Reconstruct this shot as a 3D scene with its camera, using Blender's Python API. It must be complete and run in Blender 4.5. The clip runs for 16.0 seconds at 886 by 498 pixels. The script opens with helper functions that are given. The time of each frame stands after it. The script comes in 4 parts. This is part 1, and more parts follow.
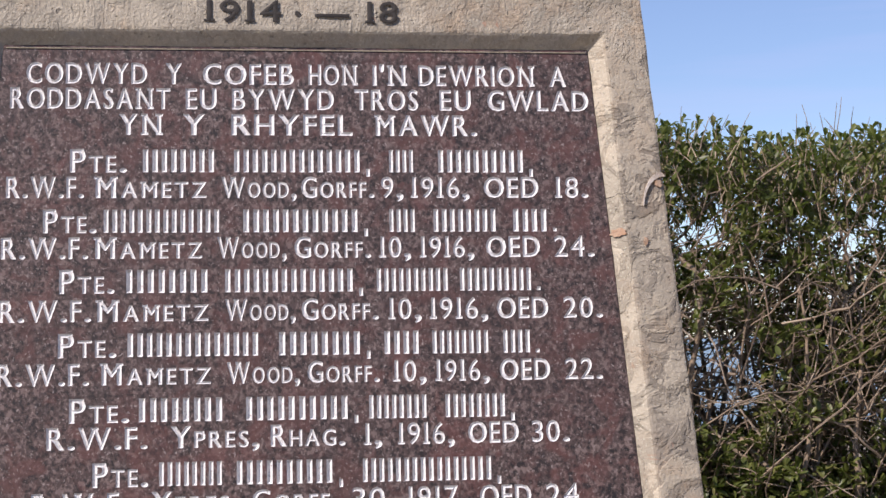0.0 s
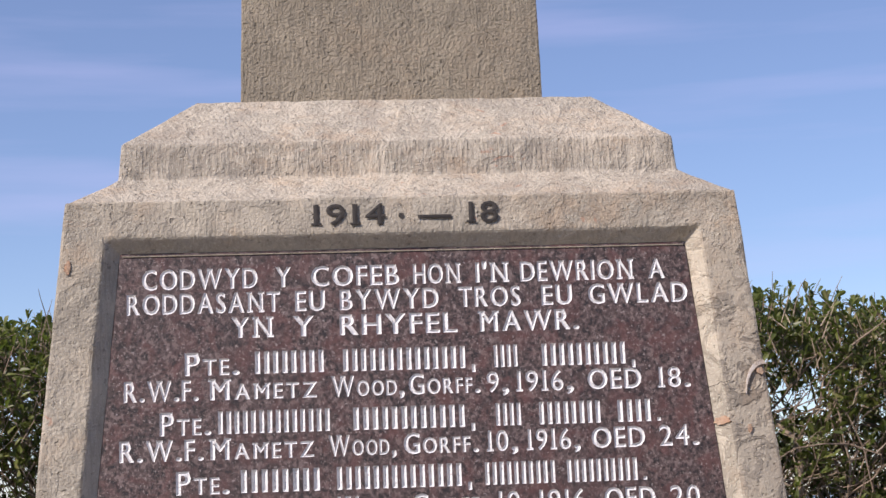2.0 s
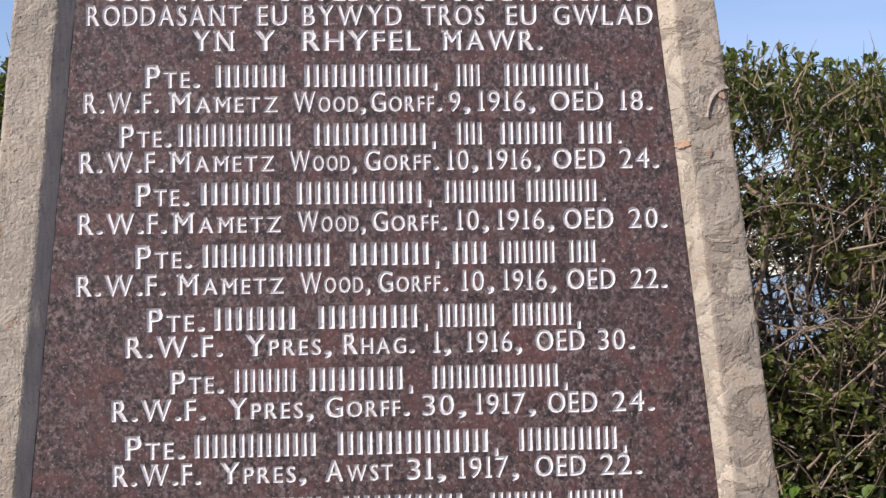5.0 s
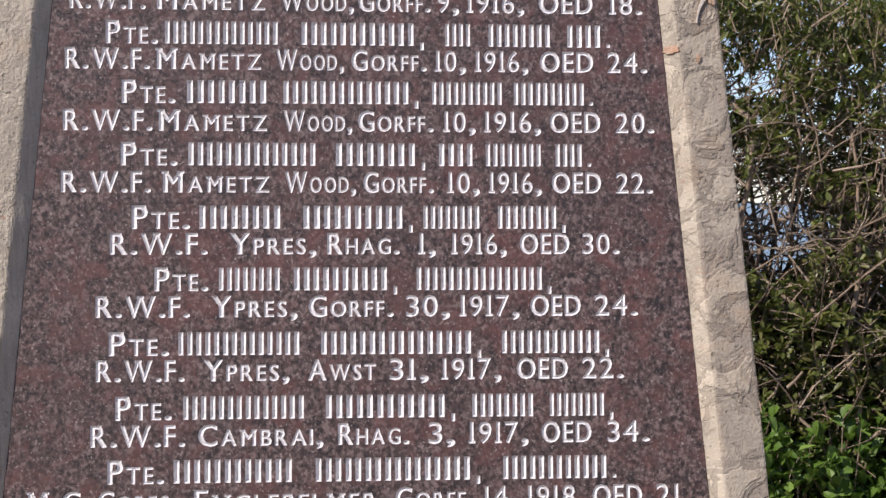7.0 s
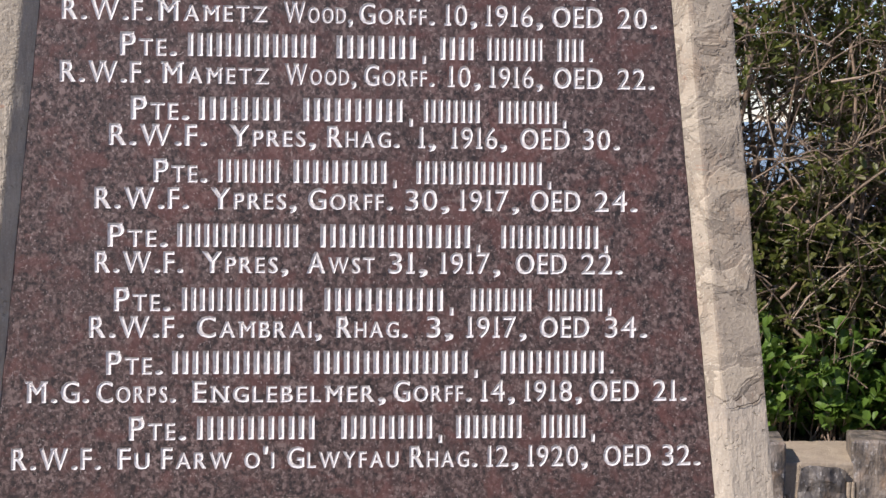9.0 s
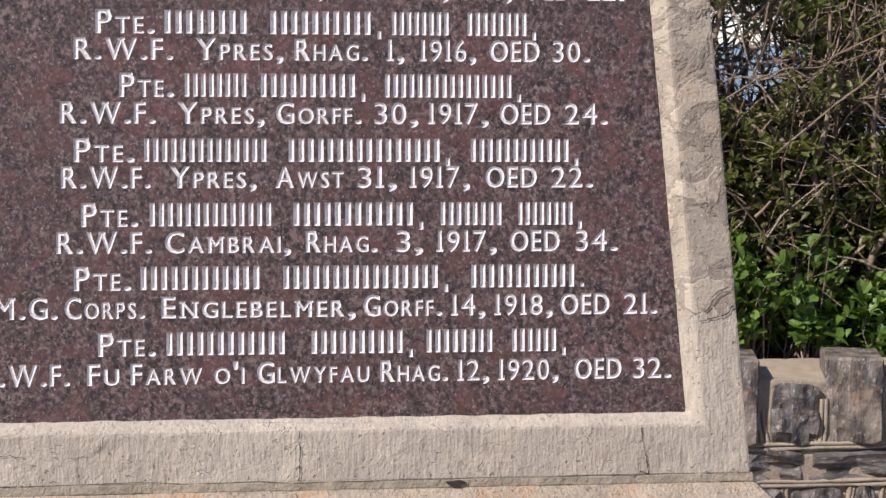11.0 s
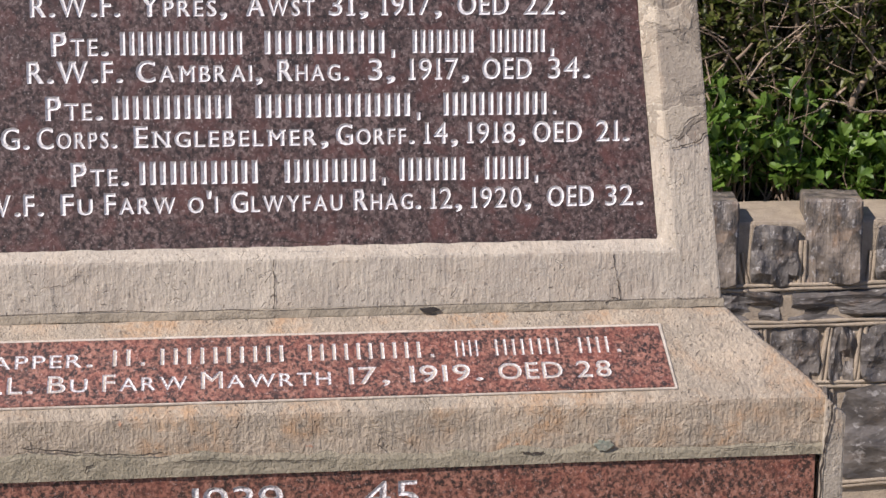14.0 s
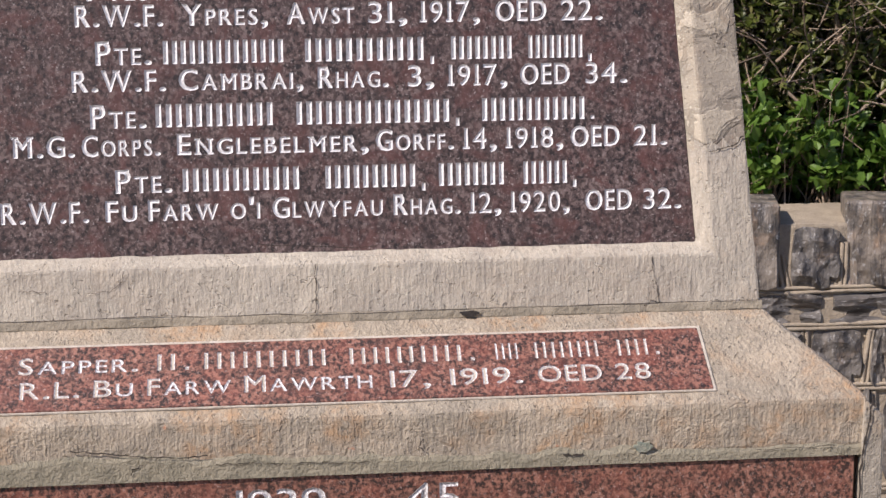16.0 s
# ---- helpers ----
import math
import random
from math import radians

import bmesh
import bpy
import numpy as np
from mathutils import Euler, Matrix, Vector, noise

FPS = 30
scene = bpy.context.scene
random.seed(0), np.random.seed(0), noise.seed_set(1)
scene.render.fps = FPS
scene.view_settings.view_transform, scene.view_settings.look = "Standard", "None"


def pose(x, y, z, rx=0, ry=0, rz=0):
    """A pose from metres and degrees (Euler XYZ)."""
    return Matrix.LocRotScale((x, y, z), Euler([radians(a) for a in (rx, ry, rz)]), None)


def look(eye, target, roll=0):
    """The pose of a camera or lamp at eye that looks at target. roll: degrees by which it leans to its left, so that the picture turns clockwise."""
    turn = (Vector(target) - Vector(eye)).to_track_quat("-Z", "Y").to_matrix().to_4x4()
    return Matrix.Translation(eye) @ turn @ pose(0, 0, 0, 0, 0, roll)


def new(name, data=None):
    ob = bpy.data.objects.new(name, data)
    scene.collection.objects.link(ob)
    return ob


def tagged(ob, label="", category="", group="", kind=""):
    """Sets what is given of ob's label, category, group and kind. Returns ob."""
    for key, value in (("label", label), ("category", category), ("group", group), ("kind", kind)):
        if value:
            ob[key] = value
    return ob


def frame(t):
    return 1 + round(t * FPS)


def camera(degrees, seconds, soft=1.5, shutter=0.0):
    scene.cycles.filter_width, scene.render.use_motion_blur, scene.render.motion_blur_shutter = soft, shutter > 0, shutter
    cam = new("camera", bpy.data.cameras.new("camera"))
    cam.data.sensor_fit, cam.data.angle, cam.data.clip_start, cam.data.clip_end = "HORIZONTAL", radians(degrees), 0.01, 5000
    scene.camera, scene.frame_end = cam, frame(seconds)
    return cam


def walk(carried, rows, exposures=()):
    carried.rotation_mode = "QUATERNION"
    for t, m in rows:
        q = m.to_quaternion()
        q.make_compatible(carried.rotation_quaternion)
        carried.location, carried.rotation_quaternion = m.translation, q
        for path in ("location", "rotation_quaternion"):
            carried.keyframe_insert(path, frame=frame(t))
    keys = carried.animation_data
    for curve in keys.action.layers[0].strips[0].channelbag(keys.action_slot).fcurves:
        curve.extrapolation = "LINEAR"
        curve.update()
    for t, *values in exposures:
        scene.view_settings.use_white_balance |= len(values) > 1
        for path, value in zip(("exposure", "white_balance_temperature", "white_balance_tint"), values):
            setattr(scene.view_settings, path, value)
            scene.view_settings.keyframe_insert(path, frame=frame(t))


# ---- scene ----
cam = camera(27.757, 16.0, soft=1.5)
PATH = [
    (0.0, pose(-0.0949, -1.9029, 1.7846, 92.810, 0.608, -7.191)),
    (0.5, pose(-0.1030, -1.9094, 1.7990, 95.420, 1.672, -7.741)),
    (1.0, pose(-0.1081, -1.9126, 1.8064, 96.207, 2.031, -6.388)),
    (1.5, pose(-0.1185, -1.9230, 1.8166, 97.101, 1.349, -5.322)),
    (2.0, pose(-0.1174, -1.9485, 1.8188, 98.014, 1.927, -4.249)),
    (2.5, pose(-0.1129, -1.9354, 1.7786, 94.103, 1.560, -3.660)),
    (3.0, pose(-0.0993, -1.9359, 1.7575, 93.482, 1.166, -4.807)),
    (3.5, pose(-0.0966, -1.9414, 1.7585, 92.637, 1.326, -4.687)),
    (6.0, pose(-0.1030, -1.9370, 1.7410, 89.886, 0.412, -5.251)),
    (6.5, pose(-0.1020, -1.9354, 1.7339, 89.107, 0.179, -5.274)),
    (7.0, pose(-0.1025, -1.9401, 1.7294, 88.426, -0.095, -5.574)),
    (7.5, pose(-0.1075, -1.9472, 1.7249, 87.867, 0.114, -5.662)),
    (8.0, pose(-0.1060, -1.9506, 1.7150, 87.179, -0.147, -5.689)),
    (8.5, pose(-0.1092, -1.9451, 1.7096, 86.563, -0.368, -5.777)),
    (9.0, pose(-0.1089, -1.9373, 1.7053, 85.742, -0.710, -5.755)),
    (11.5, pose(-0.0979, -1.9294, 1.6898, 82.948, -0.472, -6.728)),
    (12.0, pose(-0.0963, -1.9294, 1.6871, 82.622, -0.723, -7.127)),
    (12.5, pose(-0.0933, -1.9352, 1.6849, 82.304, -0.491, -7.492)),
    (13.0, pose(-0.0914, -1.9534, 1.6742, 81.502, -0.397, -7.403)),
    (13.5, pose(-0.0861, -1.9441, 1.6655, 79.908, -0.621, -7.400)),
    (14.0, pose(-0.0852, -1.9406, 1.6638, 78.731, -0.139, -6.987)),
    (14.5, pose(-0.0938, -1.9476, 1.6682, 78.321, -0.048, -6.080)),
    (15.0, pose(-0.0932, -1.9626, 1.6732, 78.521, 0.245, -5.823)),
    (15.5, pose(-0.0870, -1.9650, 1.6694, 78.906, 0.044, -5.973)),
    (16.0, pose(-0.0851, -1.9607, 1.6678, 78.867, 0.440, -5.739)),
]
walk(cam, PATH, [(0.0, 0.12, 6450, 20.0), (16.0, 0.12, 6450, 20.0)])

# ---- world, sun ----
SUN_AZ, SUN_EL = 236.0, 41.0
world = bpy.data.worlds.new("sky")
scene.world = world
world.use_nodes = True
nt = world.node_tree
sky = nt.nodes.new("ShaderNodeTexSky")
sky.sky_type, sky.sun_disc = "NISHITA", False
sky.sun_elevation, sky.sun_rotation = radians(SUN_EL), radians(SUN_AZ)
sky.air_density, sky.dust_density, sky.ozone_density, sky.altitude = 1.0, 0.0, 4.2, 1200
nt.nodes["Background"].inputs["Strength"].default_value = 0.116
wc = nt.nodes.new("ShaderNodeTexCoord")
wm = nt.nodes.new("ShaderNodeMapping")
wm.inputs["Scale"].default_value = (1.5, 1.5, 16.0)
wn = nt.nodes.new("ShaderNodeTexNoise")
wn.inputs["Scale"].default_value, wn.inputs["Detail"].default_value, wn.inputs["Roughness"].default_value = 2.2, 5.0, 0.5
wr = nt.nodes.new("ShaderNodeMapRange")
for k, v in (("From Min", 0.50), ("From Max", 0.78), ("To Min", 0.08), ("To Max", 0.34)):
    wr.inputs[k].default_value = v
wx = nt.nodes.new("ShaderNodeMix")
wx.data_type = "RGBA"
wx.inputs["B"].default_value = (5.3, 5.3, 8.0, 1)
nt.links.new(wc.outputs["Generated"], wm.inputs["Vector"])
nt.links.new(wm.outputs["Vector"], wn.inputs["Vector"])
nt.links.new(wn.outputs["Fac"], wr.inputs["Value"])
nt.links.new(wr.outputs["Result"], wx.inputs["Factor"])
nt.links.new(sky.outputs["Color"], wx.inputs["A"])
nt.links.new(wx.outputs["Result"], nt.nodes["Background"].inputs["Color"])

sun = new("sun", bpy.data.lights.new("sun", "SUN"))
sun.data.energy, sun.data.angle, sun.data.color = 5.0, radians(0.53), (1.0, 0.94, 0.84)
az, el = radians(SUN_AZ), radians(SUN_EL)
SUN_DIR = Vector((math.sin(az) * math.cos(el), math.cos(az) * math.cos(el), math.sin(el)))
sun.matrix_world = look(SUN_DIR * 20, (0, 0, 0))


# The place is drawn in units of UNIT metres, over a ground at GROUND, and brought to metres at the end.
UNIT, GROUND = 0.8, -0.46


# ---- materials ----
class Nodes:
    """A small builder for node materials."""

    def __init__(self, name):
        self.mat = bpy.data.materials.new(name)
        self.mat.use_nodes = True
        self.t = self.mat.node_tree
        self.bsdf = self.t.nodes["Principled BSDF"]
        co = self.t.nodes.new("ShaderNodeTexCoord").outputs["Object"]
        m = self.t.nodes.new("ShaderNodeMapping")
        m.inputs["Scale"].default_value = (1 / UNIT,) * 3
        self.t.links.new(co, m.inputs["Vector"])
        self.co = m.outputs["Vector"]

    def put(self, socket, value):
        if isinstance(value, (int, float)):
            socket.default_value = value
        elif isinstance(value, tuple):
            socket.default_value = (*value, 1.0)[: len(socket.default_value)] if len(value) == 3 else value
        else:
            self.t.links.new(value, socket)

    def mapped(self, scale, turn=(0, 0, 0)):
        n = self.t.nodes.new("ShaderNodeMapping")
        n.inputs["Scale"].default_value = scale
        n.inputs["Rotation"].default_value = turn
        self.put(n.inputs["Vector"], self.co)
        return n.outputs["Vector"]

    def noise(self, scale, detail=4.0, rough=0.55, vec=None, warp=0.0):
        n = self.t.nodes.new("ShaderNodeTexNoise")
        self.put(n.inputs["Vector"], vec or self.co)
        for k, v in (("Scale", scale), ("Detail", detail), ("Roughness", rough), ("Distortion", warp)):
            n.inputs[k].default_value = v
        return n.outputs["Fac"]

    def cells(self, scale, vec=None, out="Color", feature="F1"):
        n = self.t.nodes.new("ShaderNodeTexVoronoi")
        n.feature = feature
        self.put(n.inputs["Vector"], vec or self.co)
        n.inputs["Scale"].default_value = scale
        return n.outputs[out]

    def span(self, value, a, b, c=0.0, d=1.0):
        n = self.t.nodes.new("ShaderNodeMapRange")
        self.put(n.inputs["Value"], value)
        for k, v in (("From Min", a), ("From Max", b), ("To Min", c), ("To Max", d)):
            n.inputs[k].default_value = v
        return n.outputs["Result"]

    def mix(self, fac, a, b, mode="MIX"):
        n = self.t.nodes.new("ShaderNodeMix")
        n.data_type, n.blend_type = "RGBA", mode
        self.put(n.inputs["Factor"], fac)
        self.put(n.inputs["A"], a)
        self.put(n.inputs["B"], b)
        return n.outputs["Result"]

    def calc(self, op, a, b=0.0):
        n = self.t.nodes.new("ShaderNodeMath")
        n.operation = op
        self.put(n.inputs[0], a)
        self.put(n.inputs[1], b)
        return n.outputs[0]

    def ramp(self, value, stops, step=False):
        n = self.t.nodes.new("ShaderNodeValToRGB")
        self.put(n.inputs["Fac"], value)
        r = n.color_ramp
        r.interpolation = "CONSTANT" if step else "LINEAR"
        while len(r.elements) < len(stops):
            r.elements.new(0.5)
        for e, (p, c) in zip(r.elements, stops):
            e.position, e.color = p, (*c, 1)
        return n.outputs["Color"]

    def bump(self, height, distance, strength=1.0):
        n = self.t.nodes.new("ShaderNodeBump")
        n.inputs["Strength"].default_value, n.inputs["Distance"].default_value = strength, distance
        self.put(n.inputs["Height"], height)
        self.put(self.bsdf.inputs["Normal"], n.outputs["Normal"])

    def done(self, colour, rough, **more):
        self.put(self.bsdf.inputs["Base Color"], colour)
        self.put(self.bsdf.inputs["Roughness"], rough)
        for k, v in more.items():
            self.put(self.bsdf.inputs[k.replace("_", " ")], v)
        return self.mat


def sandstone(name, pale, grey, lichen, tooling, pits, depth=0.0016, flaking=0.4):
    """Weathered sandstone: blotches, terraces where thin skins have flaked away, chisel strokes, pits and lichen."""
    n = Nodes(name)
    blotch = n.span(n.noise(9, 5, 0.62, warp=0.6), 0.40, 0.60)
    c = n.mix(blotch, pale, grey)
    # terraces left by flaking, at two sizes
    big = n.noise(13, 5, 0.56, warp=0.7)
    small = n.noise(42, 4, 0.6, warp=0.5)
    step_a, step_b = n.span(big, 0.465, 0.505), n.span(big, 0.545, 0.580)
    step_c = n.span(small, 0.53, 0.60)
    c = n.mix(n.calc("MULTIPLY", step_a, 0.62 * flaking), c, tuple(v * 0.66 for v in grey))
    c = n.mix(n.calc("MULTIPLY", step_b, 0.75 * flaking), c, tuple(min(0.72, v * 1.10) for v in pale))
    c = n.mix(n.calc("MULTIPLY", step_c, 0.50 * flaking), c, tuple(v * 0.78 for v in grey))
    rim = n.span(n.calc("ABSOLUTE", n.calc("SUBTRACT", big, 0.566)), 0.0, 0.010, 0.55 * flaking, 0.0)
    c = n.mix(rim, c, tuple(min(0.78, v * 1.30) for v in pale))
    grain = n.noise(420, 3, 0.7)
    c = n.mix(n.span(grain, 0.3, 0.7, 0.0, 0.30), c, tuple(v * 0.50 for v in pale))
    c = n.mix(n.span(n.noise(300, 2, 0.6), 0.60, 0.72, 0, 0.50), c, tuple(min(0.75, v * 1.5) for v in pale))
    stain = n.calc("MULTIPLY", n.span(n.noise(6.3, 4, 0.6, warp=1.0), 0.46, 0.62), n.span(n.noise(38, 5, 0.78), 0.40, 0.60))
    c = n.mix(n.calc("MULTIPLY", stain, lichen), c, (0.46, 0.305, 0.180))
    spots = n.span(n.noise(21, 3, 0.6, warp=1.2), 0.70, 0.74)
    c = n.mix(n.calc("MULTIPLY", spots, 0.6 * min(1.0, lichen * 2.0)), c, (0.46, 0.18, 0.09))
    # sparse chips with pale fresh stone in them
    chips = n.span(n.noise(46, 4, 0.6, warp=1.4), 0.635, 0.665)
    c = n.mix(n.calc("MULTIPLY", chips, 0.45), c, tuple(min(0.72, v * 1.18) for v in pale))
    strokes = n.noise(1.0, 3, 0.6, n.mapped((185, 185, 26)))
    pit = n.noise(230, 3, 0.6)
    holes = n.span(n.noise(120, 2, 0.5), 0.66, 0.74)
    hgt = n.calc("ADD", n.calc("MULTIPLY", strokes, tooling), n.calc("MULTIPLY", pit, pits))
    hgt = n.calc("ADD", hgt, n.calc("MULTIPLY", n.calc("ADD", step_a, n.calc("ADD", step_b, n.calc("MULTIPLY", step_c, 0.5))), 0.55 * flaking))
    hgt = n.calc("ADD", hgt, n.calc("MULTIPLY", small, 0.35))
    hgt = n.calc("SUBTRACT", hgt, n.calc("MULTIPLY", holes, 0.7 * pits))
    c = n.mix(n.span(strokes, 0.33, 0.55, 0.42 * min(1.2, tooling), 0.0), c, tuple(v * 0.55 for v in grey))
    c = n.mix(n.calc("MULTIPLY", holes, 0.5), c, tuple(v * 0.35 for v in grey))
    hgt = n.calc("SUBTRACT", hgt, n.calc("MULTIPLY", chips, 0.65))
    n.bump(hgt, depth)
    return n.done(c, n.span(grain, 0.2, 0.8, 0.80, 0.95), Specular_IOR_Level=0.25)


STONE = sandstone("weathered_sandstone", (0.53, 0.468, 0.368), (0.36, 0.322, 0.258), 0.35, 0.5, 0.9, 0.0020, 0.45)
STONE_CAP = sandstone("tooled_cap_sandstone", (0.60, 0.530, 0.420), (0.40, 0.352, 0.284), 0.40, 1.1, 0.7, 0.0022, 0.50)
STONE_RAIL = sandstone("tooled_sandstone", (0.57, 0.508, 0.405), (0.46, 0.412, 0.338), 0.14, 0.9, 0.6, 0.0018, 0.22)
# brown stone, darker still because the upright front's weaker light is in the colour
STONE_SHAFT = sandstone("shaft_sandstone", (0.37, 0.318, 0.235), (0.30, 0.258, 0.192), 0.15, 0.9, 1.3, 0.0022, 0.25)
STONE_LEDGE = sandstone("warm_sandstone", (0.525, 0.440, 0.328), (0.375, 0.325, 0.250), 1.0, 1.0, 0.9, 0.0022, 0.40)
STONE_FLAKY = sandstone("flaking_sandstone", (0.455, 0.400, 0.312), (0.315, 0.275, 0.222), 0.25, 0.25, 0.7, 0.0017, 1.1)
# paler copy for the sunward right splay; part of its brightness is in the colour
STONE_SPLAY = sandstone("flaking_pale_sandstone", (0.58, 0.51, 0.395), (0.43, 0.380, 0.300), 0.2, 0.2, 0.6, 0.0016, 1.0)


def granite(name, dark, mid, light, pale, scale, rough, shade=0.36, reds=0.42):
    n = Nodes(name)
    vec = n.mapped((scale, scale, scale * 0.9))
    f1 = n.span(n.noise(0.8, 4, 0.68, vec, 0.4), 0.30, 0.70)
    f2 = n.cells(1.2, vec, "Distance")
    base = n.ramp(n.calc("ADD", n.calc("MULTIPLY", f1, 0.75), n.calc("MULTIPLY", f2, 0.38)),
                  [(0.0, dark), (shade, dark), (shade + 0.08, mid), (0.62, mid), (0.76, light), (1.0, light)])
    # feldspar clouds, dark mica patches and pale quartz flecks
    red = n.span(n.noise(24, 5, 0.68, warp=0.6), 0.48, 0.62)
    c = n.mix(n.calc("MULTIPLY", red, reds), base, (mid[0] * 1.75, mid[1] * 1.08, mid[2] * 1.02))
    mica = n.span(n.noise(38, 5, 0.72, warp=0.4), 0.52, 0.66)
    c = n.mix(n.calc("MULTIPLY", mica, 0.55), c, tuple(v * 1.6 for v in dark))
    cloud = n.span(n.noise(5, 3, 0.6), 0.35, 0.7)
    c = n.mix(n.calc("MULTIPLY", cloud, 0.35), c, tuple(v * 0.78 for v in mid))
    fleck = n.span(n.noise(1.5, 3, 0.65, vec), 0.60, 0.70)
    c = n.mix(n.calc("MULTIPLY", fleck, 0.7), c, pale)
    n.bump(n.calc("ADD", n.noise(1.6, 3, 0.6, vec), n.noise(0.5, 3, 0.6, vec)), 0.0007, 0.7)
    return n.done(c, n.span(n.noise(90, 4, 0.7), 0.3, 0.7, rough, rough + 0.18), Specular_IOR_Level=0.6)


GRANITE = granite("maroon_granite", (0.013, 0.010, 0.010), (0.075, 0.0485, 0.0435), (0.195, 0.142, 0.129), (0.42, 0.355, 0.33), 165, 0.50, 0.405, 0.70)
GRANITE_RED = granite("red_granite", (0.016, 0.012, 0.011), (0.178, 0.078, 0.054), (0.37, 0.180, 0.125), (0.52, 0.38, 0.33), 200, 0.40, 0.455, 0.35)


def plain(name, a, b, scale, rough, bump=0.0, scale2=80):
    n = Nodes(name)
    c = n.mix(n.span(n.noise(scale, 4, 0.6), 0.35, 0.65), a, b)
    c = n.mix(n.span(n.noise(scale2, 3, 0.6), 0.4, 0.7, 0, 0.3), c, tuple(v * 0.6 for v in b))
    if bump:
        n.bump(n.noise(scale2, 4, 0.65), bump)
    return n.done(c, rough, Specular_IOR_Level=0.3)


def worn_paint(name, bare):
    n = Nodes(name)
    c = n.mix(n.span(n.noise(90, 4, 0.6), 0.35, 0.65), (0.81, 0.80, 0.785), (0.68, 0.67, 0.66))
    c = n.mix(n.span(n.noise(330, 3, 0.65), bare, bare + 0.12, 0, 0.85), c, (0.26, 0.22, 0.215))
    n.bump(n.noise(330, 3, 0.6), 0.0008)
    return n.done(c, 0.5)


PAINT = worn_paint("worn_white_paint", 0.57)
PAINT_THIN = worn_paint("thin_worn_paint", 0.46)
BLACK = plain("black_letter_and_hole_fill", (0.030, 0.026, 0.024), (0.055, 0.048, 0.042), 90, 0.7, 0.0005, 300)
POINTING = plain("pale_pointing", (0.60, 0.54, 0.45), (0.48, 0.42, 0.34), 40, 0.92, 0.002, 160)
SMEAR = plain("smeared_grey_mortar", (0.365, 0.325, 0.235), (0.27, 0.246, 0.178), 30, 0.95, 0.004, 150)
VERDIGRIS = plain("green_stain", (0.20, 0.25, 0.20), (0.33, 0.31, 0.24), 90, 0.9, 0.002, 200)
MORTAR = plain("sandy_mortar", (0.46, 0.385, 0.285), (0.36, 0.30, 0.225), 14, 0.95, 0.004, 120)
BED = plain("grey_bed_mortar", (0.42, 0.365, 0.275), (0.30, 0.265, 0.20), 20, 0.95, 0.003, 120)
CREVICE = plain("dark_crevice", (0.045, 0.038, 0.032), (0.070, 0.058, 0.048), 90, 0.95)
SCAR = plain("pale_scar", (0.66, 0.60, 0.53), (0.46, 0.38, 0.31), 60, 0.9, 0.002, 200)
RUST = plain("orange_lichen", (0.46, 0.27, 0.17), (0.47, 0.35, 0.25), 70, 0.95, 0.002, 200)


def rubble(name, a, b, blotches, strata):
    """Rough-hewn dark stone; strata: (x, y, z) scale of its layering."""
    n = Nodes(name)
    info = n.t.nodes.new("ShaderNodeObjectInfo").outputs["Random"]
    c = n.mix(info, a, b)
    c = n.mix(n.span(n.noise(2.6, 5, 0.65, warp=0.4), 0.44, 0.58, 0, 0.85), c, (0.064, 0.058, 0.053))
    c = n.mix(n.span(n.noise(1.7, 4, 0.6, warp=0.6), 0.55, 0.66, 0, blotches), c, (0.27, 0.195, 0.135))
    c = n.mix(n.span(n.noise(9, 4, 0.7), 0.58, 0.66, 0, 0.75), c, (0.40, 0.385, 0.36))
    layer = n.noise(1.0, 4, 0.6, n.mapped(strata))
    c = n.mix(n.span(layer, 0.50, 0.66, 0, 0.32), c, (0.085, 0.070, 0.058))
    facets = n.cells(3.2, None, "Distance")
    n.bump(n.calc("ADD", n.calc("ADD", n.noise(3.0, 4, 0.6), n.calc("MULTIPLY", facets, 0.8)), n.calc("MULTIPLY", layer, 0.4)), 0.016)
    return n.done(c, 0.55, Specular_IOR_Level=0.5)


RUBBLE = rubble("dark_rubble_stone", (0.135, 0.125, 0.113), (0.185, 0.165, 0.142), 0.4, (3, 3, 4))
COPING = rubble("brown_coping_stone", (0.235, 0.195, 0.152), (0.185, 0.168, 0.148), 0.9, (9, 9, 1.2))


def leafy(name, stops, back):
    n = Nodes(name)
    isl = n.t.nodes.new("ShaderNodeNewGeometry").outputs["Random Per Island"]
    c = n.ramp(isl, stops)
    c = n.mix(n.span(n.noise(5, 3), 0.35, 0.7, 0, 0.5), c, back)
    mat = n.done(c, 0.45, Specular_IOR_Level=0.55)
    tr = n.t.nodes.new("ShaderNodeBsdfTranslucent")
    n.put(tr.inputs["Color"], n.mix(0.5, c, (0.16, 0.26, 0.03)))
    mx = n.t.nodes.new("ShaderNodeMixShader")
    mx.inputs[0].default_value = 0.40
    n.t.links.new(n.bsdf.outputs[0], mx.inputs[1])
    n.t.links.new(tr.outputs[0], mx.inputs[2])
    n.t.links.new(mx.outputs[0], n.t.nodes["Material Output"].inputs["Surface"])
    return mat


LEAF = leafy("hedge_leaf", [(0.0, (0.066, 0.082, 0.019)), (0.5, (0.125, 0.146, 0.032)), (0.85, (0.205, 0.218, 0.052)), (1.0, (0.25, 0.215, 0.09))], (0.090, 0.108, 0.028))
LEAF_LOW = leafy("broad_leaf", [(0.0, (0.075, 0.145, 0.022)), (0.6, (0.135, 0.245, 0.038)), (1.0, (0.23, 0.35, 0.075))], (0.095, 0.18, 0.030))


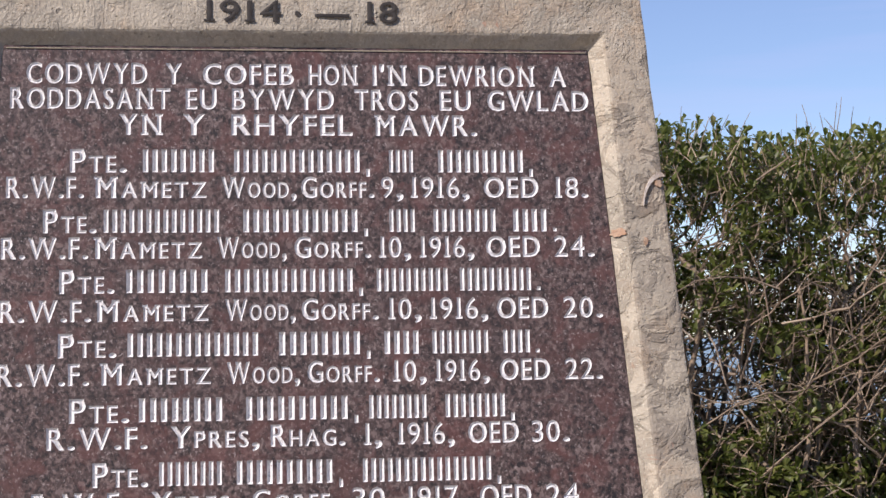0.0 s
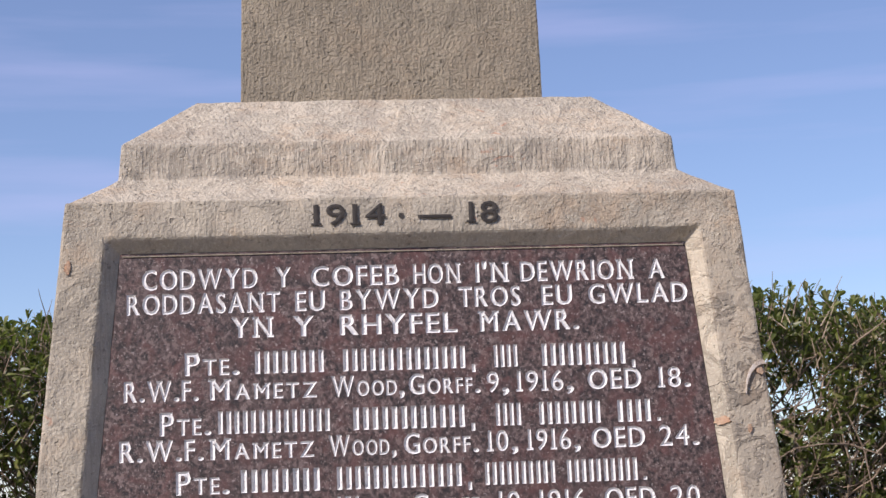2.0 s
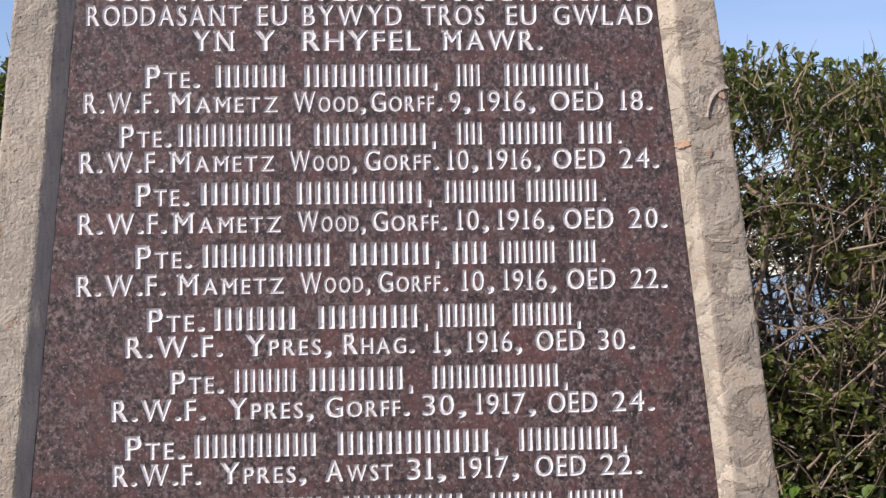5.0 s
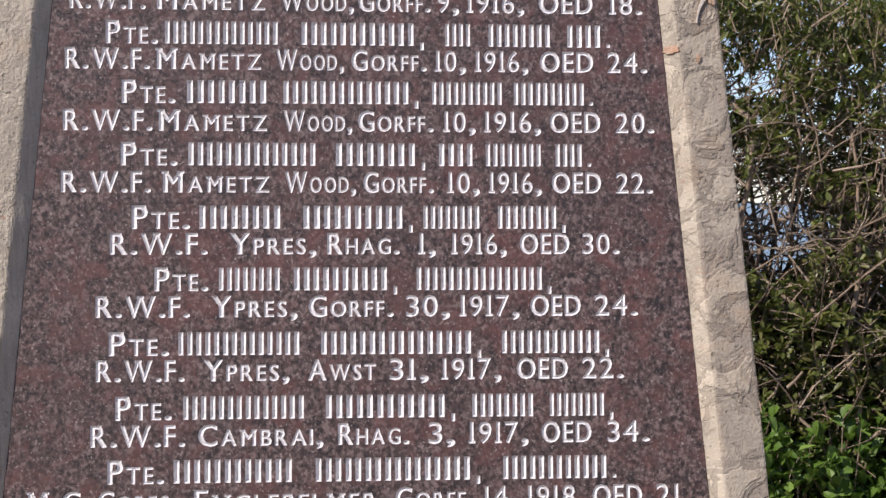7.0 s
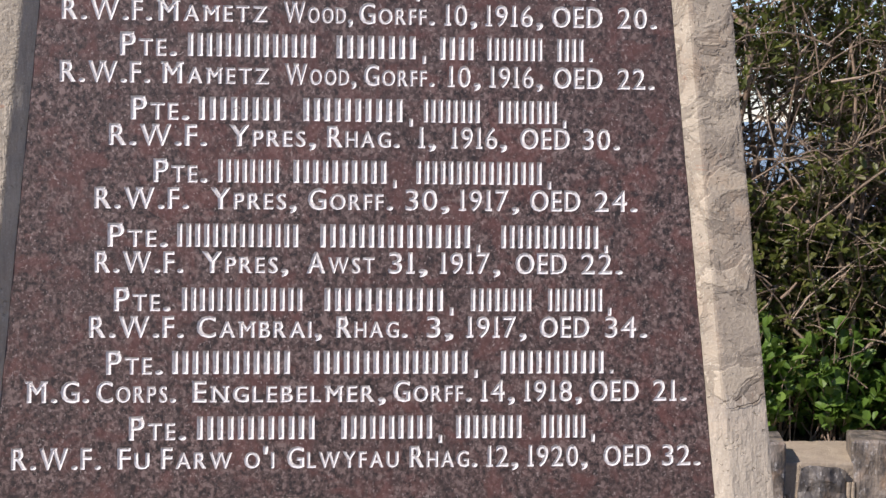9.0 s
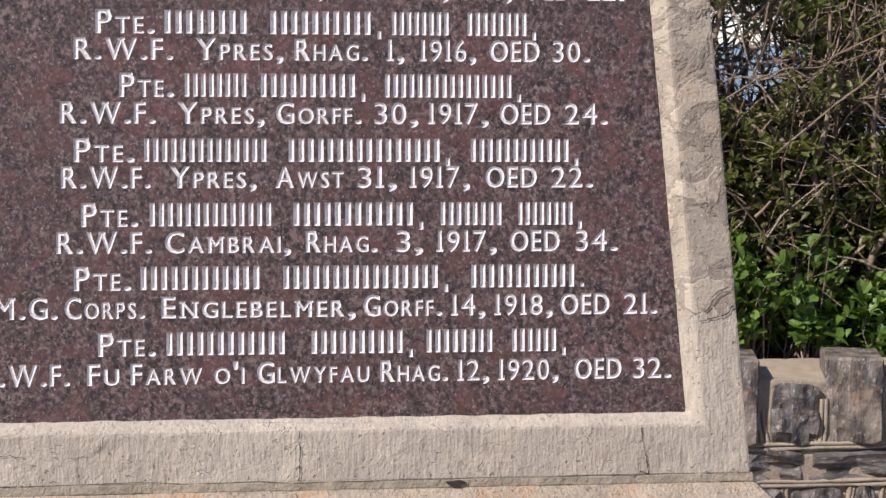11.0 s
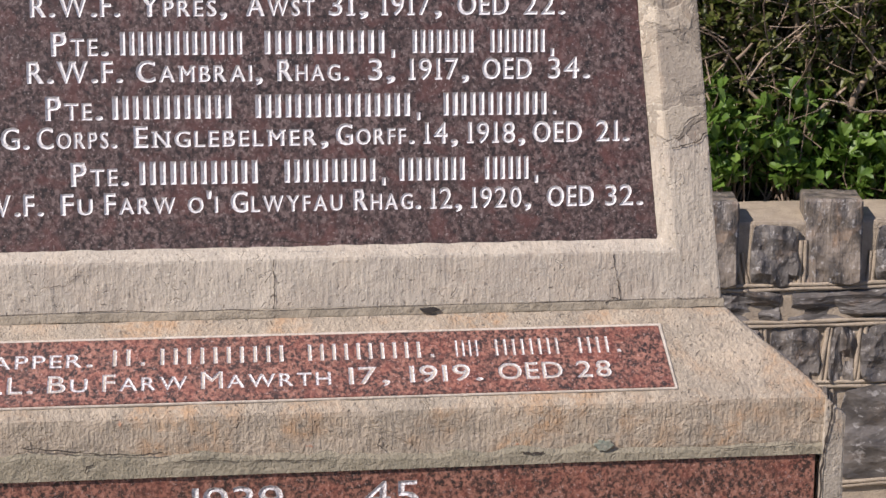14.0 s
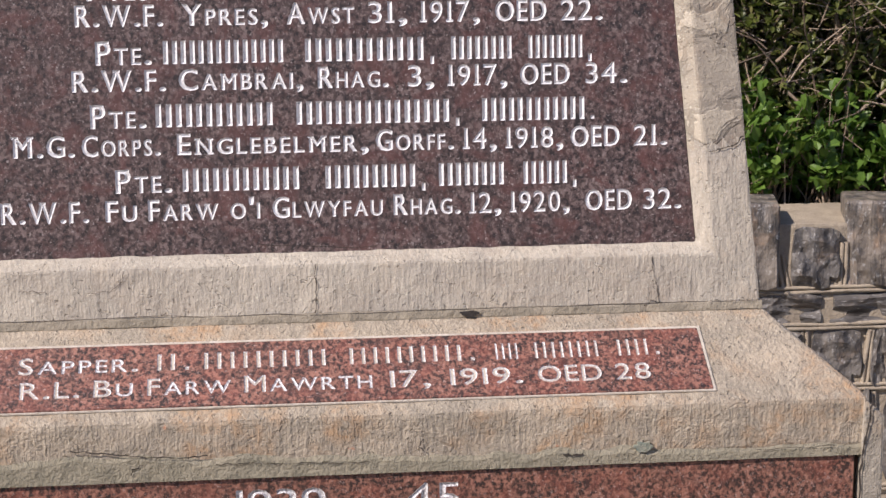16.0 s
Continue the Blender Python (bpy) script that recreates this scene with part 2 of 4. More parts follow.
def bark(name, a, b, c3):
    n = Nodes(name)
    isl = n.t.nodes.new("ShaderNodeNewGeometry").outputs["Random Per Island"]
    c = n.ramp(isl, [(0.0, a), (0.6, b), (1.0, c3)])
    c = n.mix(n.span(n.noise(40, 4, 0.6), 0.4, 0.7, 0, 0.5), c, a)
    n.bump(n.noise(90, 3, 0.6), 0.004)
    return n.done(c, 0.85)


BARK = bark("grey_brown_bark", (0.16, 0.115, 0.080), (0.28, 0.21, 0.145), (0.44, 0.35, 0.26))
# the ground is unseen; this pale sandy tone is chosen to bounce warm light
BOUNCE_GROUND = plain("sandy_bounce_ground", (0.36, 0.31, 0.235), (0.29, 0.25, 0.19), 3, 0.95, 0.01, 60)
RENDER = plain("cream_bounce_render", (0.42, 0.37, 0.30), (0.36, 0.32, 0.26), 1.5, 0.9, 0.004, 60)
SOIL = plain("leaf_litter", (0.050, 0.038, 0.024), (0.085, 0.062, 0.038), 9, 0.95, 0.02, 50)
WATER = plain("pale_sea", (0.075, 0.12, 0.15), (0.10, 0.15, 0.175), 0.02, 0.22, 0.0, 0.3)


# ---- mesh helpers ----
def place_of(ob):
    p = Vector((0, 0, 0))
    while ob is not None:
        p += ob.location
        ob = ob.parent
    return p


def mesh_of(name, verts, faces, material, smooth=False):
    me = bpy.data.meshes.new(name)
    me.from_pydata([tuple(v) for v in verts], [], faces)
    me.materials.append(material)
    if smooth:
        me.polygons.foreach_set("use_smooth", [True] * len(me.polygons))
    me.update()
    return me


def part(name, bm, material, parent=None, label=""):
    """Links a bmesh, given in world coordinates, as one mesh object under its parent."""
    bm.normal_update()
    off = place_of(parent)
    for v in bm.verts:
        v.co -= off
    me = bpy.data.meshes.new(name)
    bm.to_mesh(me)
    bm.free()
    for mat in material if isinstance(material, (list, tuple)) else [material]:
        me.materials.append(mat)
    ob = new(name, me)
    ob.parent = parent
    if label:
        ob["label"] = label
    return ob


def solid(faces_of_points):
    """A bmesh from faces given by their corner points."""
    bm = bmesh.new()
    for pts in faces_of_points:
        bm.faces.new([bm.verts.new(p) for p in pts])
    bmesh.ops.remove_doubles(bm, verts=bm.verts, dist=0.0002)
    bmesh.ops.recalc_face_normals(bm, faces=bm.faces)
    return bm


def hexa(a, b):
    """A bmesh between two loops of equally many points, closed at both ends."""
    n = len(a)
    return solid([list(a), list(b)] + [[a[i], a[(i + 1) % n], b[(i + 1) % n], b[i]] for i in range(n)])


def worn(bm, step, amp, bevel=0.004, scale=28.0):
    """Rounds the edges and makes the surface slightly uneven."""
    if bevel:
        sharp = [e for e in bm.edges if len(e.link_faces) == 2 and e.calc_face_angle(0) > 0.3]
        bmesh.ops.bevel(bm, geom=sharp, offset=bevel, segments=2, profile=0.6, affect="EDGES", clamp_overlap=True)
    for _ in range(7):
        long = [e for e in bm.edges if e.calc_length() > step * 1.6]
        if not long:
            break
        bmesh.ops.subdivide_edges(bm, edges=long, cuts=1, use_grid_fill=True)
    bm.normal_update()
    for v in bm.verts:
        d = noise.noise(v.co * scale) + 0.5 * noise.noise(v.co * scale * 2.7 + Vector((5, 1, 3)))
        v.co += v.normal * amp * d
    return bm


def square(h, z, yc):
    return [Vector((-h, yc - h, z)), Vector((h, yc - h, z)), Vector((h, yc + h, z)), Vector((-h, yc + h, z))]


# ---- the memorial ----
LEAN = radians(5.2)
PANEL = Matrix(((1, 0, 0, 0), (0, math.sin(LEAN), -math.cos(LEAN), 0), (0, math.cos(LEAN), math.sin(LEAN), 1.15), (0, 0, 0, 1)))
YC = 0.563
FRONT = 0.016


def on(m, x, v, n=0.0):
    return m @ Vector((x, v, n))


memorial = new("war_memorial")
memorial.location = (0, YC, GROUND)
tagged(memorial, "weathered buff sandstone war memorial with maroon granite tablets", "war memorial")

# half widths of the tapering die over the tablet's foot, by height along the face
V_TOP, V_FOOT = 1.100, -0.095
OPEN_T, OPEN_B = (0.4245, 1.047), (0.519, -0.024)
IN_T, IN_B = (0.4005, 1.024), (0.4925, -0.005)


def half(v):
    return 0.4785 + (V_TOP - v) * 0.0893


def edge_x(v, a, b):
    t = (v - b[1]) / (a[1] - b[1])
    return b[0] + (a[0] - b[0]) * t


# core behind the tablet
core = hexa(square(half(V_FOOT) - 0.03, 1.050, YC), square(half(V_TOP) - 0.03, 2.240, YC))
part("die_core", core, STONE, memorial)
# frame round the tablet: front face, splayed inner edge and sides
def frame_ring(t, b, n):
    return [on(PANEL, x, v, n) for x, v in ((-b[0], b[1]), (b[0], b[1]), (t[0], t[1]), (-t[0], t[1]))]


OUT_T, OUT_B = (half(V_TOP), V_TOP), (half(V_FOOT), V_FOOT)
rings = [frame_ring(OUT_T, OUT_B, -0.085), frame_ring(OUT_T, OUT_B, FRONT), frame_ring(OPEN_T, OPEN_B, FRONT), frame_ring(IN_T, IN_B, -0.004), frame_ring(IN_T, IN_B, -0.06)]
SPLIT = 0.130
bm = worn(solid([[p[i], p[(i + 1) % 4], q[(i + 1) % 4], q[i]] for p, q in zip(rings, rings[1:]) for i in range(4)]), 0.018, 0.0014, 0.0035)
to_face = PANEL.inverted()
for f in bm.faces:
    c = to_face @ f.calc_center_median()
    w = 0.012 * noise.noise(Vector((c.x * 22, c.y * 9, 0)))
    splay = abs(c.x) < edge_x(c.y, OPEN_T, OPEN_B) - 0.002 and OPEN_B[1] < c.y < OPEN_T[1]
    if splay or c.y + w < OPEN_B[1] + 0.012 or (c.y + w < SPLIT and c.x > 0):
        f.material_index = 3 if splay and c.y > SPLIT and c.x > 0.38 else 1
    elif c.x > 0.38 and c.y < OPEN_T[1] - 0.03:
        f.material_index = 2
part("die_frame", bm, [STONE, STONE_RAIL, STONE_FLAKY, STONE_SPLAY], memorial, "weathered sandstone frame with splayed inner edges")


def crack(pts, width, m, lift, seed):
    """A thin ragged strip just proud of a face, its dark colour standing for a crack's shade."""
    rnd = random.Random(seed)
    mid, n = [], 6
    for (x0, y0), (x1, y1) in zip(pts, pts[1:]):
        for k in range(n):
            t = k / n
            mid.append((x0 + (x1 - x0) * t + rnd.gauss(0, 0.0009), y0 + (y1 - y0) * t + rnd.gauss(0, 0.0009)))
    mid.append(pts[-1])
    d = Vector((pts[-1][0] - pts[0][0], pts[-1][1] - pts[0][1])).normalized()
    ws = [width * rnd.uniform(0.35, 1.0) for _ in mid]
    faces = []
    for i in range(len(mid) - 1):
        a, b = mid[i], mid[i + 1]
        quad = [(a[0] - d.y * ws[i], a[1] + d.x * ws[i]), (a[0] + d.y * ws[i], a[1] - d.x * ws[i]), (b[0] + d.y * ws[i + 1], b[1] - d.x * ws[i + 1]), (b[0] - d.y * ws[i + 1], b[1] + d.x * ws[i + 1])]
        faces.append([on(m, x, y, lift) for x, y in quad])
    return part("crack", solid(faces), CREVICE, memorial)


crack([(-0.044, -0.026), (-0.042, -0.058), (-0.045, -0.092)], 0.0011, PANEL, FRONT + 0.0022, 1)
crack([(0.428, -0.026), (0.434, -0.055), (0.440, -0.092)], 0.0008, PANEL, FRONT + 0.0022, 2)
crack([(0.512, 0.118), (0.530, 0.124), (0.548, 0.128), (0.561, 0.140)], 0.0010, PANEL, FRONT + 0.0022, 3)
crack([(-0.58, -0.093), (-0.3, -0.091), (0.0, -0.094), (0.25, -0.092), (0.585, -0.093)], 0.0006, PANEL, FRONT + 0.0016, 4)
crack([(0.7115, 0.950), (0.7085, 0.915), (0.7010, 0.885), (0.6975, 0.84), (0.6965, 0.70)], 0.0022, Matrix(((1, 0, 0, 0), (0, 0, -1, -0.1415), (0, 1, 0, 0.0), (0, 0, 0, 1))), 0.0105, 6)
crack([(0.395, 0.800), (0.42, 0.812), (0.452, 0.822)], 0.0005, PANEL, FRONT + 0.0022, 5)

LEDGE_FACE = Matrix(((1, 0, 0, 0), (0, 0, -1, YC - 0.7092), (0, 1, 0, 0.0), (0, 0, 0, 1)))
crack([(-0.375, 0.912), (-0.32, 0.904), (-0.266, 0.898), (-0.232, 0.896), (-0.194, 0.898)], 0.0011, LEDGE_FACE, 0.0016, 20)
crack([(-0.186, 0.885), (-0.134, 0.886), (-0.092, 0.883), (-0.027, 0.881), (0.021, 0.882)], 0.0007, LEDGE_FACE, 0.0016, 21)
crack([(0.091, 0.91), (0.088, 0.901), (0.093, 0.894)], 0.0011, LEDGE_FACE, 0.0016, 22)
crack([(0.281, 0.882), (0.293, 0.879), (0.311, 0.881)], 0.002, LEDGE_FACE, 0.0016, 23)
crack([(-0.296, 0.876), (-0.293, 0.882), (-0.279, 0.888)], 0.0012, LEDGE_FACE, 0.0016, 24)
crack([(0.551, 0.877), (0.606, 0.878), (0.662, 0.879)], 0.0007, LEDGE_FACE, 0.0016, 25)
crack([(-0.3062, -0.0278), (-0.3081, -0.0416), (-0.3221, -0.0537), (-0.3487, -0.0562)], 0.0004, PANEL, FRONT + 0.0018, 40)
crack([(-0.4463, -0.0517), (-0.4313, -0.0497), (-0.4089, -0.0549)], 0.0005, PANEL, FRONT + 0.0018, 41)
crack([(0.2081, -0.0687), (0.2001, -0.0804)], 0.0008, PANEL, FRONT + 0.0018, 42)
crack([(0.416, -0.0974), (0.4305, -0.0881), (0.4402, -0.0915)], 0.0009, PANEL, FRONT + 0.0018, 43)
crack([(-0.1186, 0.0048), (0.0126, -0.0032), (0.0438, -0.0007)], 0.0006, PANEL, FRONT + 0.0018, 44)

# shoulder, stepped cap and shaft
cap_rings = [(half(V_TOP) - 0.0005, 2.2450), (0.410, 2.290), (0.4065, 2.343), (0.303, 2.428), (0.2, 2.436)]
caps = solid([square(0.44, 2.238, YC)] + [[a, b, d, c] for (h0, z0), (h1, z1) in zip([(0.44, 2.238)] + cap_rings, cap_rings)
                                                     for a, b, c, d in [(square(h0, z0, YC)[i], square(h0, z0, YC)[(i + 1) % 4], square(h1, z1, YC)[i], square(h1, z1, YC)[(i + 1) % 4]) for i in range(4)]]
             + [square(0.2, 2.436, YC)])
part("stepped_cap", worn(caps, 0.022, 0.0020, 0.004), STONE_CAP, memorial, "stepped sandstone cap with sloping weatherings")
shaft = hexa(square(0.2385, 2.437, YC), square(0.195, 4.3, YC))
part("shaft", worn(shaft, 0.035, 0.0012, 0.003), STONE_SHAFT, memorial, "plain brown sandstone shaft, coloured darker for its weaker light")

# plinth ledge below the die
ledge_rings = [(0.60, 1.030), (0.589, 1.047), (0.708, 0.945), (0.706, 0.876), (0.66, 0.872)]
LEDGE_A, LEDGE_B = Vector((0, YC - 0.589, 1.047)), Vector((0, YC - 0.708, 0.945))
led_faces = [square(0.55, 1.049, YC)] + [[a, b, d, c] for (h0, z0), (h1, z1) in zip([(0.55, 1.049)] + ledge_rings[1:], ledge_rings[1:])
                                         for a, b, c, d in [(square(h0, z0, YC)[i], square(h0, z0, YC)[(i + 1) % 4], square(h1, z1, YC)[i], square(h1, z1, YC)[(i + 1) % 4]) for i in range(4)]]
led_faces.append(square(0.66, 0.872, YC))
part("plinth_ledge", worn(solid(led_faces), 0.024, 0.0022, 0.006), STONE_LEDGE, memorial, "lichen-stained sloping sandstone ledge")
bed = hexa(square(0.5895, 1.046, YC), square(0.5885, 1.0590, YC))
part("mortar_bed", worn(bed, 0.02, 0.0022, 0.002), BED, memorial, "grey cracked mortar bed")
def smear_top(x):
    return 0.895 - 0.010 * max(-1.0, min(1.0, x * 2.5)) + 0.013 * noise.noise(Vector((x * 5.0, 2.0, 0.0))) + 0.007 * noise.noise(Vector((x * 23.0, 7.0, 0.0)))


xs = [-0.7065 + 1.413 * k / 160 for k in range(161)]
outer = [[Vector((x, YC - 0.7092 - 0.0010 * noise.noise(Vector((x * 40, z * 40, 0))), z)) for z in (0.864, 0.872 + 0.25 * (smear_top(x) - 0.872), smear_top(x) - 0.012)] + [Vector((x, YC - 0.7045, smear_top(x)))] for x in xs]
inner = [[Vector((x, YC - 0.690, 0.864)), Vector((x, YC - 0.690, smear_top(x)))] for x in xs]
faces = []
for k in range(160):
    a, b, c, d = outer[k], outer[k + 1], inner[k], inner[k + 1]
    faces += [[a[i], b[i], b[i + 1], a[i + 1]] for i in range(3)] + [[c[0], d[0], b[0], a[0]], [a[3], b[3], d[1], c[1]]]
part("mortar_bed", solid(faces), SMEAR, memorial, "uneven grey mortar smeared along the joint")
lower = hexa(square(0.676, 0.44, YC), square(0.676, 0.87, YC))
part("lower_die", lower, STONE, memorial)
for side in (-1, 1):
    a = [(side * 0.700, -0.150), (side * 0.731, -0.147), (side * 0.731, 0.10), (side * 0.700, 0.10)]
    zt = [0.948, 0.918, 0.918, 0.948]
    bm = hexa([Vector((x, y, 0.44)) for x, y in a], [Vector((x, y, z)) for (x, y), z in zip(a, zt)])
    part("end_stone", worn(bm, 0.02, 0.0016, 0.004), STONE, memorial)
base = hexa(square(0.86, GROUND, YC), square(0.86, 0.44, YC))
part("base_step", worn(base, 0.08, 0.003, 0.01), STONE, memorial)


# ---- lettering ----
from mathutils import geometry

GLYPHS = {}


def joined(a, b):
    """The mesh of two closed solids made one."""
    obs = [bpy.data.objects.new("solid", me) for me in (a, b)]
    for ob in obs:
        scene.collection.objects.link(ob)
    mod = obs[0].modifiers.new("join", "BOOLEAN")
    mod.operation, mod.solver, mod.object = "UNION", "EXACT", obs[1]
    bpy.context.view_layer.update()
    out = bpy.data.meshes.new_from_object(obs[0].evaluated_get(bpy.context.evaluated_depsgraph_get()))
    for ob in obs:
        bpy.data.objects.remove(ob)
    return out


def spindle(x0, x1, y0, y1, depth):
    """A closed bar, widest at mid height and narrowing to a ridge above and below."""
    t = min(x1 - x0, y1 - y0) * 0.44
    pts = [(x, y, z) for z, s in ((-depth, t), (0.0, 0.0), (depth, t)) for x, y in ((x0 + s, y0 + s), (x1 - s, y0 + s), (x1 - s, y1 - s), (x0 + s, y1 - s))]
    faces = [(3, 2, 1, 0), (8, 9, 10, 11)] + [(k + i, k + (i + 1) % 4, k + 4 + (i + 1) % 4, k + 4 + i) for k in (0, 4) for i in range(4)]
    return pts, faces


def glyph(ch, thin=False):
    """A character as an open V-cut, widest at the face, and the edges of its mouth; thin: with no feet."""
    if (ch, thin) not in GLYPHS:
        cu = bpy.data.curves.new("glyph", "FONT")
        cu.body, cu.size, cu.extrude, cu.offset, cu.resolution_u = ch, 1.0, 0.004, -0.034, 3
        cu.bevel_depth, cu.bevel_resolution = 0.042 if thin else 0.047, 0
        ob = bpy.data.objects.new("glyph", cu)
        scene.collection.objects.link(ob)
        bpy.context.view_layer.update()
        me = bpy.data.meshes.new_from_object(ob.evaluated_get(bpy.context.evaluated_depsgraph_get()))
        bpy.data.objects.remove(ob)
        bpy.data.curves.remove(cu)
        bm = bmesh.new()
        bm.from_mesh(me)
        bmesh.ops.remove_doubles(bm, verts=bm.verts, dist=0.0004)
        bmesh.ops.recalc_face_normals(bm, faces=bm.faces)
        bm.normal_update()
        # upright strokes are broader than level ones
        for v in bm.verts:
            flat = math.hypot(v.normal.x, v.normal.y)
            if abs(v.co.z) < 0.006 and flat > 0.1:
                v.co.x += (0.004 if thin else 0.003 if ch.isdigit() else 0.027) * v.normal.x / flat
        bm.to_mesh(me)
        bm.free()
        if (ch.isalpha() or ch == "1") and not thin:
            me = with_feet(me, ch in "AFHIKMNPRTXY1", ch in "BDEFHIKLMNPRUVWXY")
        bm = bmesh.new()
        bm.from_mesh(me)
        bmesh.ops.bisect_plane(bm, geom=list(bm.verts) + list(bm.edges) + list(bm.faces), plane_co=(0, 0, 0), plane_no=(0, 0, 1), clear_outer=True)
        bm.verts.index_update()
        rim = [(e.verts[0].index, e.verts[1].index) for e in bm.edges if abs(e.verts[0].co.z) < 1e-4 and abs(e.verts[1].co.z) < 1e-4 and len(e.link_faces) == 1]
        GLYPHS[ch, thin] = ([v.co.copy() for v in bm.verts], [tuple(v.index for v in f.verts) for f in bm.faces], rim)
        bm.free()
    return GLYPHS[ch, thin]


def with_feet(me, low, high):
    """Adds short wedge feet where straight strokes end at the base line or the capital line."""
    vs = [v.co for v in me.vertices if abs(v.co.z) < 0.006]
    for y, inward, wanted in ((min(v.y for v in vs), 1, low), (max(v.y for v in vs), -1, high)):
        if not wanted:
            continue
        groups = []
        for x in sorted(v.x for v in vs if abs(v.y - y) < 0.03):
            if groups and x - groups[-1][-1] < 0.16:
                groups[-1].append(x)
            else:
                groups.append([x])
        for g in groups:
            if 0.03 < g[-1] - g[0] < 0.32:
                y0, y1 = sorted((y - inward * 0.003, y + inward * 0.082))
                foot = bpy.data.meshes.new("foot")
                foot.from_pydata(*(lambda p, f: (p, [], f))(*spindle(g[0] - 0.062, g[-1] + 0.062, y0, y1, 0.036)))
                me = joined(me, foot)
    return me


ref = [v.y for v in glyph("H", True)[0]]
CAP = max(ref) - max(0.0, min(ref))
HEAD, NAME, DATA, SANS = (0.0285, 0.0285), (0.0315, 0.0225), (0.0285, 0.0215), (0.0265, 0.0205)
CUTS = {}


def bars(count, x0, x1, height, thin=False):
    """Plain upright bars in place of a word of so many characters."""
    out, w = [], (x1 - x0) / count
    for k in range(count):
        a = x0 + k * w
        for s, e in ((0.10, 0.25), (0.60, 0.75)) if thin else ((0.05, 0.33), (0.56, 0.84)):
            out.append((a + s * w, a + e * w, 0.0, height))
    return out


def inscription(tablet, m, v, sizes, words, material=None, lift=0.0, thin=False, singly=False, sunk=1.0):
    """One line of V-cut letters in a tablet: words with the places of their ends. sunk: below 1 the letters lie as a thin filling on the face."""
    verts, faces, made = [], [], []
    mouths = CUTS.setdefault(tablet.name, [])

    def add(pts, fcs, rim):
        """pts: across, up and out of the face."""
        k = len(verts)
        verts.extend(on(m, x, y, z) for x, y, z in pts)
        faces.extend(tuple(i + k for i in f) for f in fcs)
        mouths.append((pts, rim))

    def finish(name="inscribed_word"):
        base = place_of(tablet)
        ob = new(name, mesh_of(name, [p - base for p in verts], faces, material or PAINT))
        ob.parent = tablet
        verts.clear()
        faces.clear()
        if name == "inscribed_word":
            ob["kind"] = "stuff"
        made.append(ob)

    def bar(a, b, lo, hi):
        pts, fcs = spindle(a, b, v + lo, v + hi, (b - a) * 0.50)
        add([(x, y, lift + z) for x, y, z in pts[:8]], [fcs[0]] + fcs[2:6], [(4, 5), (5, 6), (6, 7), (7, 4)])

    big, small = sizes
    for word, x0, x1 in words:
        if word[0] == "#":
            n, end = int(word[1]), word[2:]
            tail = 0.012 if end else 0.0
            for a, b, lo, hi in bars(n, x0, x1 - tail, big, thin):
                bar(a, b, lo, hi)
            if end:
                bar(x1 - 0.007, x1 - 0.002, -0.006 if end == "," else 0.0, 0.005)
            finish()
            continue
        pen, laid = 0.0, []
        for ch in word:
            s = (small if ch.islower() else big) / CAP
            groove = glyph(ch.upper(), thin)
            lo, hi = min(p.x for p in groove[0]), max(p.x for p in groove[0])
            squeeze = 0.80 if ch.isalnum() else 1.0
            laid.append((groove, s, lo, pen, squeeze))
            pen += (hi - lo) * s * squeeze + 0.0036
        fit = (x1 - x0) / max(pen - 0.0036, 1e-4)
        for (pts, fcs, rim), s, lo, at, squeeze in laid:
            add([(x0 + fit * (at + (p.x - lo) * s * squeeze), v + p.y * s, lift + (p.z * s if sunk == 1.0 else abs(p.z) * s * sunk)) for p in pts], fcs, rim)
            if singly:
                finish("letter")
        if not singly:
            finish()
    return made


def carve(tablet, m, corners, lift):
    """Opens a tablet's face where letters are cut, and leaves the openings to the painted grooves."""
    flat, edges, holes = [Vector(c) for c in corners], [(0, 1), (1, 2), (2, 3), (3, 0)], []
    for pts, rim in CUTS[tablet.name]:
        names = {}
        for pair in rim:
            for i in pair:
                if i not in names:
                    names[i] = len(flat)
                    flat.append(Vector((pts[i][0], pts[i][1])))
            edges.append((names[pair[0]], names[pair[1]]))
        holes.append(np.array([[pts[a][0], pts[a][1], pts[b][0], pts[b][1]] for a, b in rim]))
    points, _, tris = geometry.delaunay_2d_cdt(flat, edges, [], 0, 1e-6)[:3]
    points = np.array([tuple(p) for p in points])
    tris = np.array(tris)
    mid = points[tris].mean(axis=1)
    solid_part = np.ones(len(tris), bool)
    for h in holes:
        near = np.nonzero((mid[:, 0] > h[:, ::2].min()) & (mid[:, 0] < h[:, ::2].max()) & (mid[:, 1] > h[:, 1::2].min()) & (mid[:, 1] < h[:, 1::2].max()))[0]
        px, py = mid[near, 0:1], mid[near, 1:2]
        ya, yb = h[:, 1], h[:, 3]
        crossing = ((ya > py) != (yb > py)) & (px < h[:, 0] + (h[:, 2] - h[:, 0]) * (py - ya) / np.where(yb == ya, 1e-9, yb - ya))
        solid_part[near[crossing.sum(axis=1) % 2 == 1]] = False
    base = place_of(tablet)
    bm = bmesh.new()
    bm.from_mesh(tablet.data)
    bmesh.ops.delete(bm, geom=[max(bm.faces, key=lambda f: f.calc_area() if (m.to_3x3().col[2].dot(f.normal) > 0.9) else 0)], context="FACES_ONLY")
    made = [bm.verts.new(on(m, x, y, lift) - base) for x, y in points]
    for a, b, c in tris[solid_part]:
        bm.faces.new((made[a], made[b], made[c]))
    bm.normal_update()
    bm.to_mesh(tablet.data)
    bm.free()


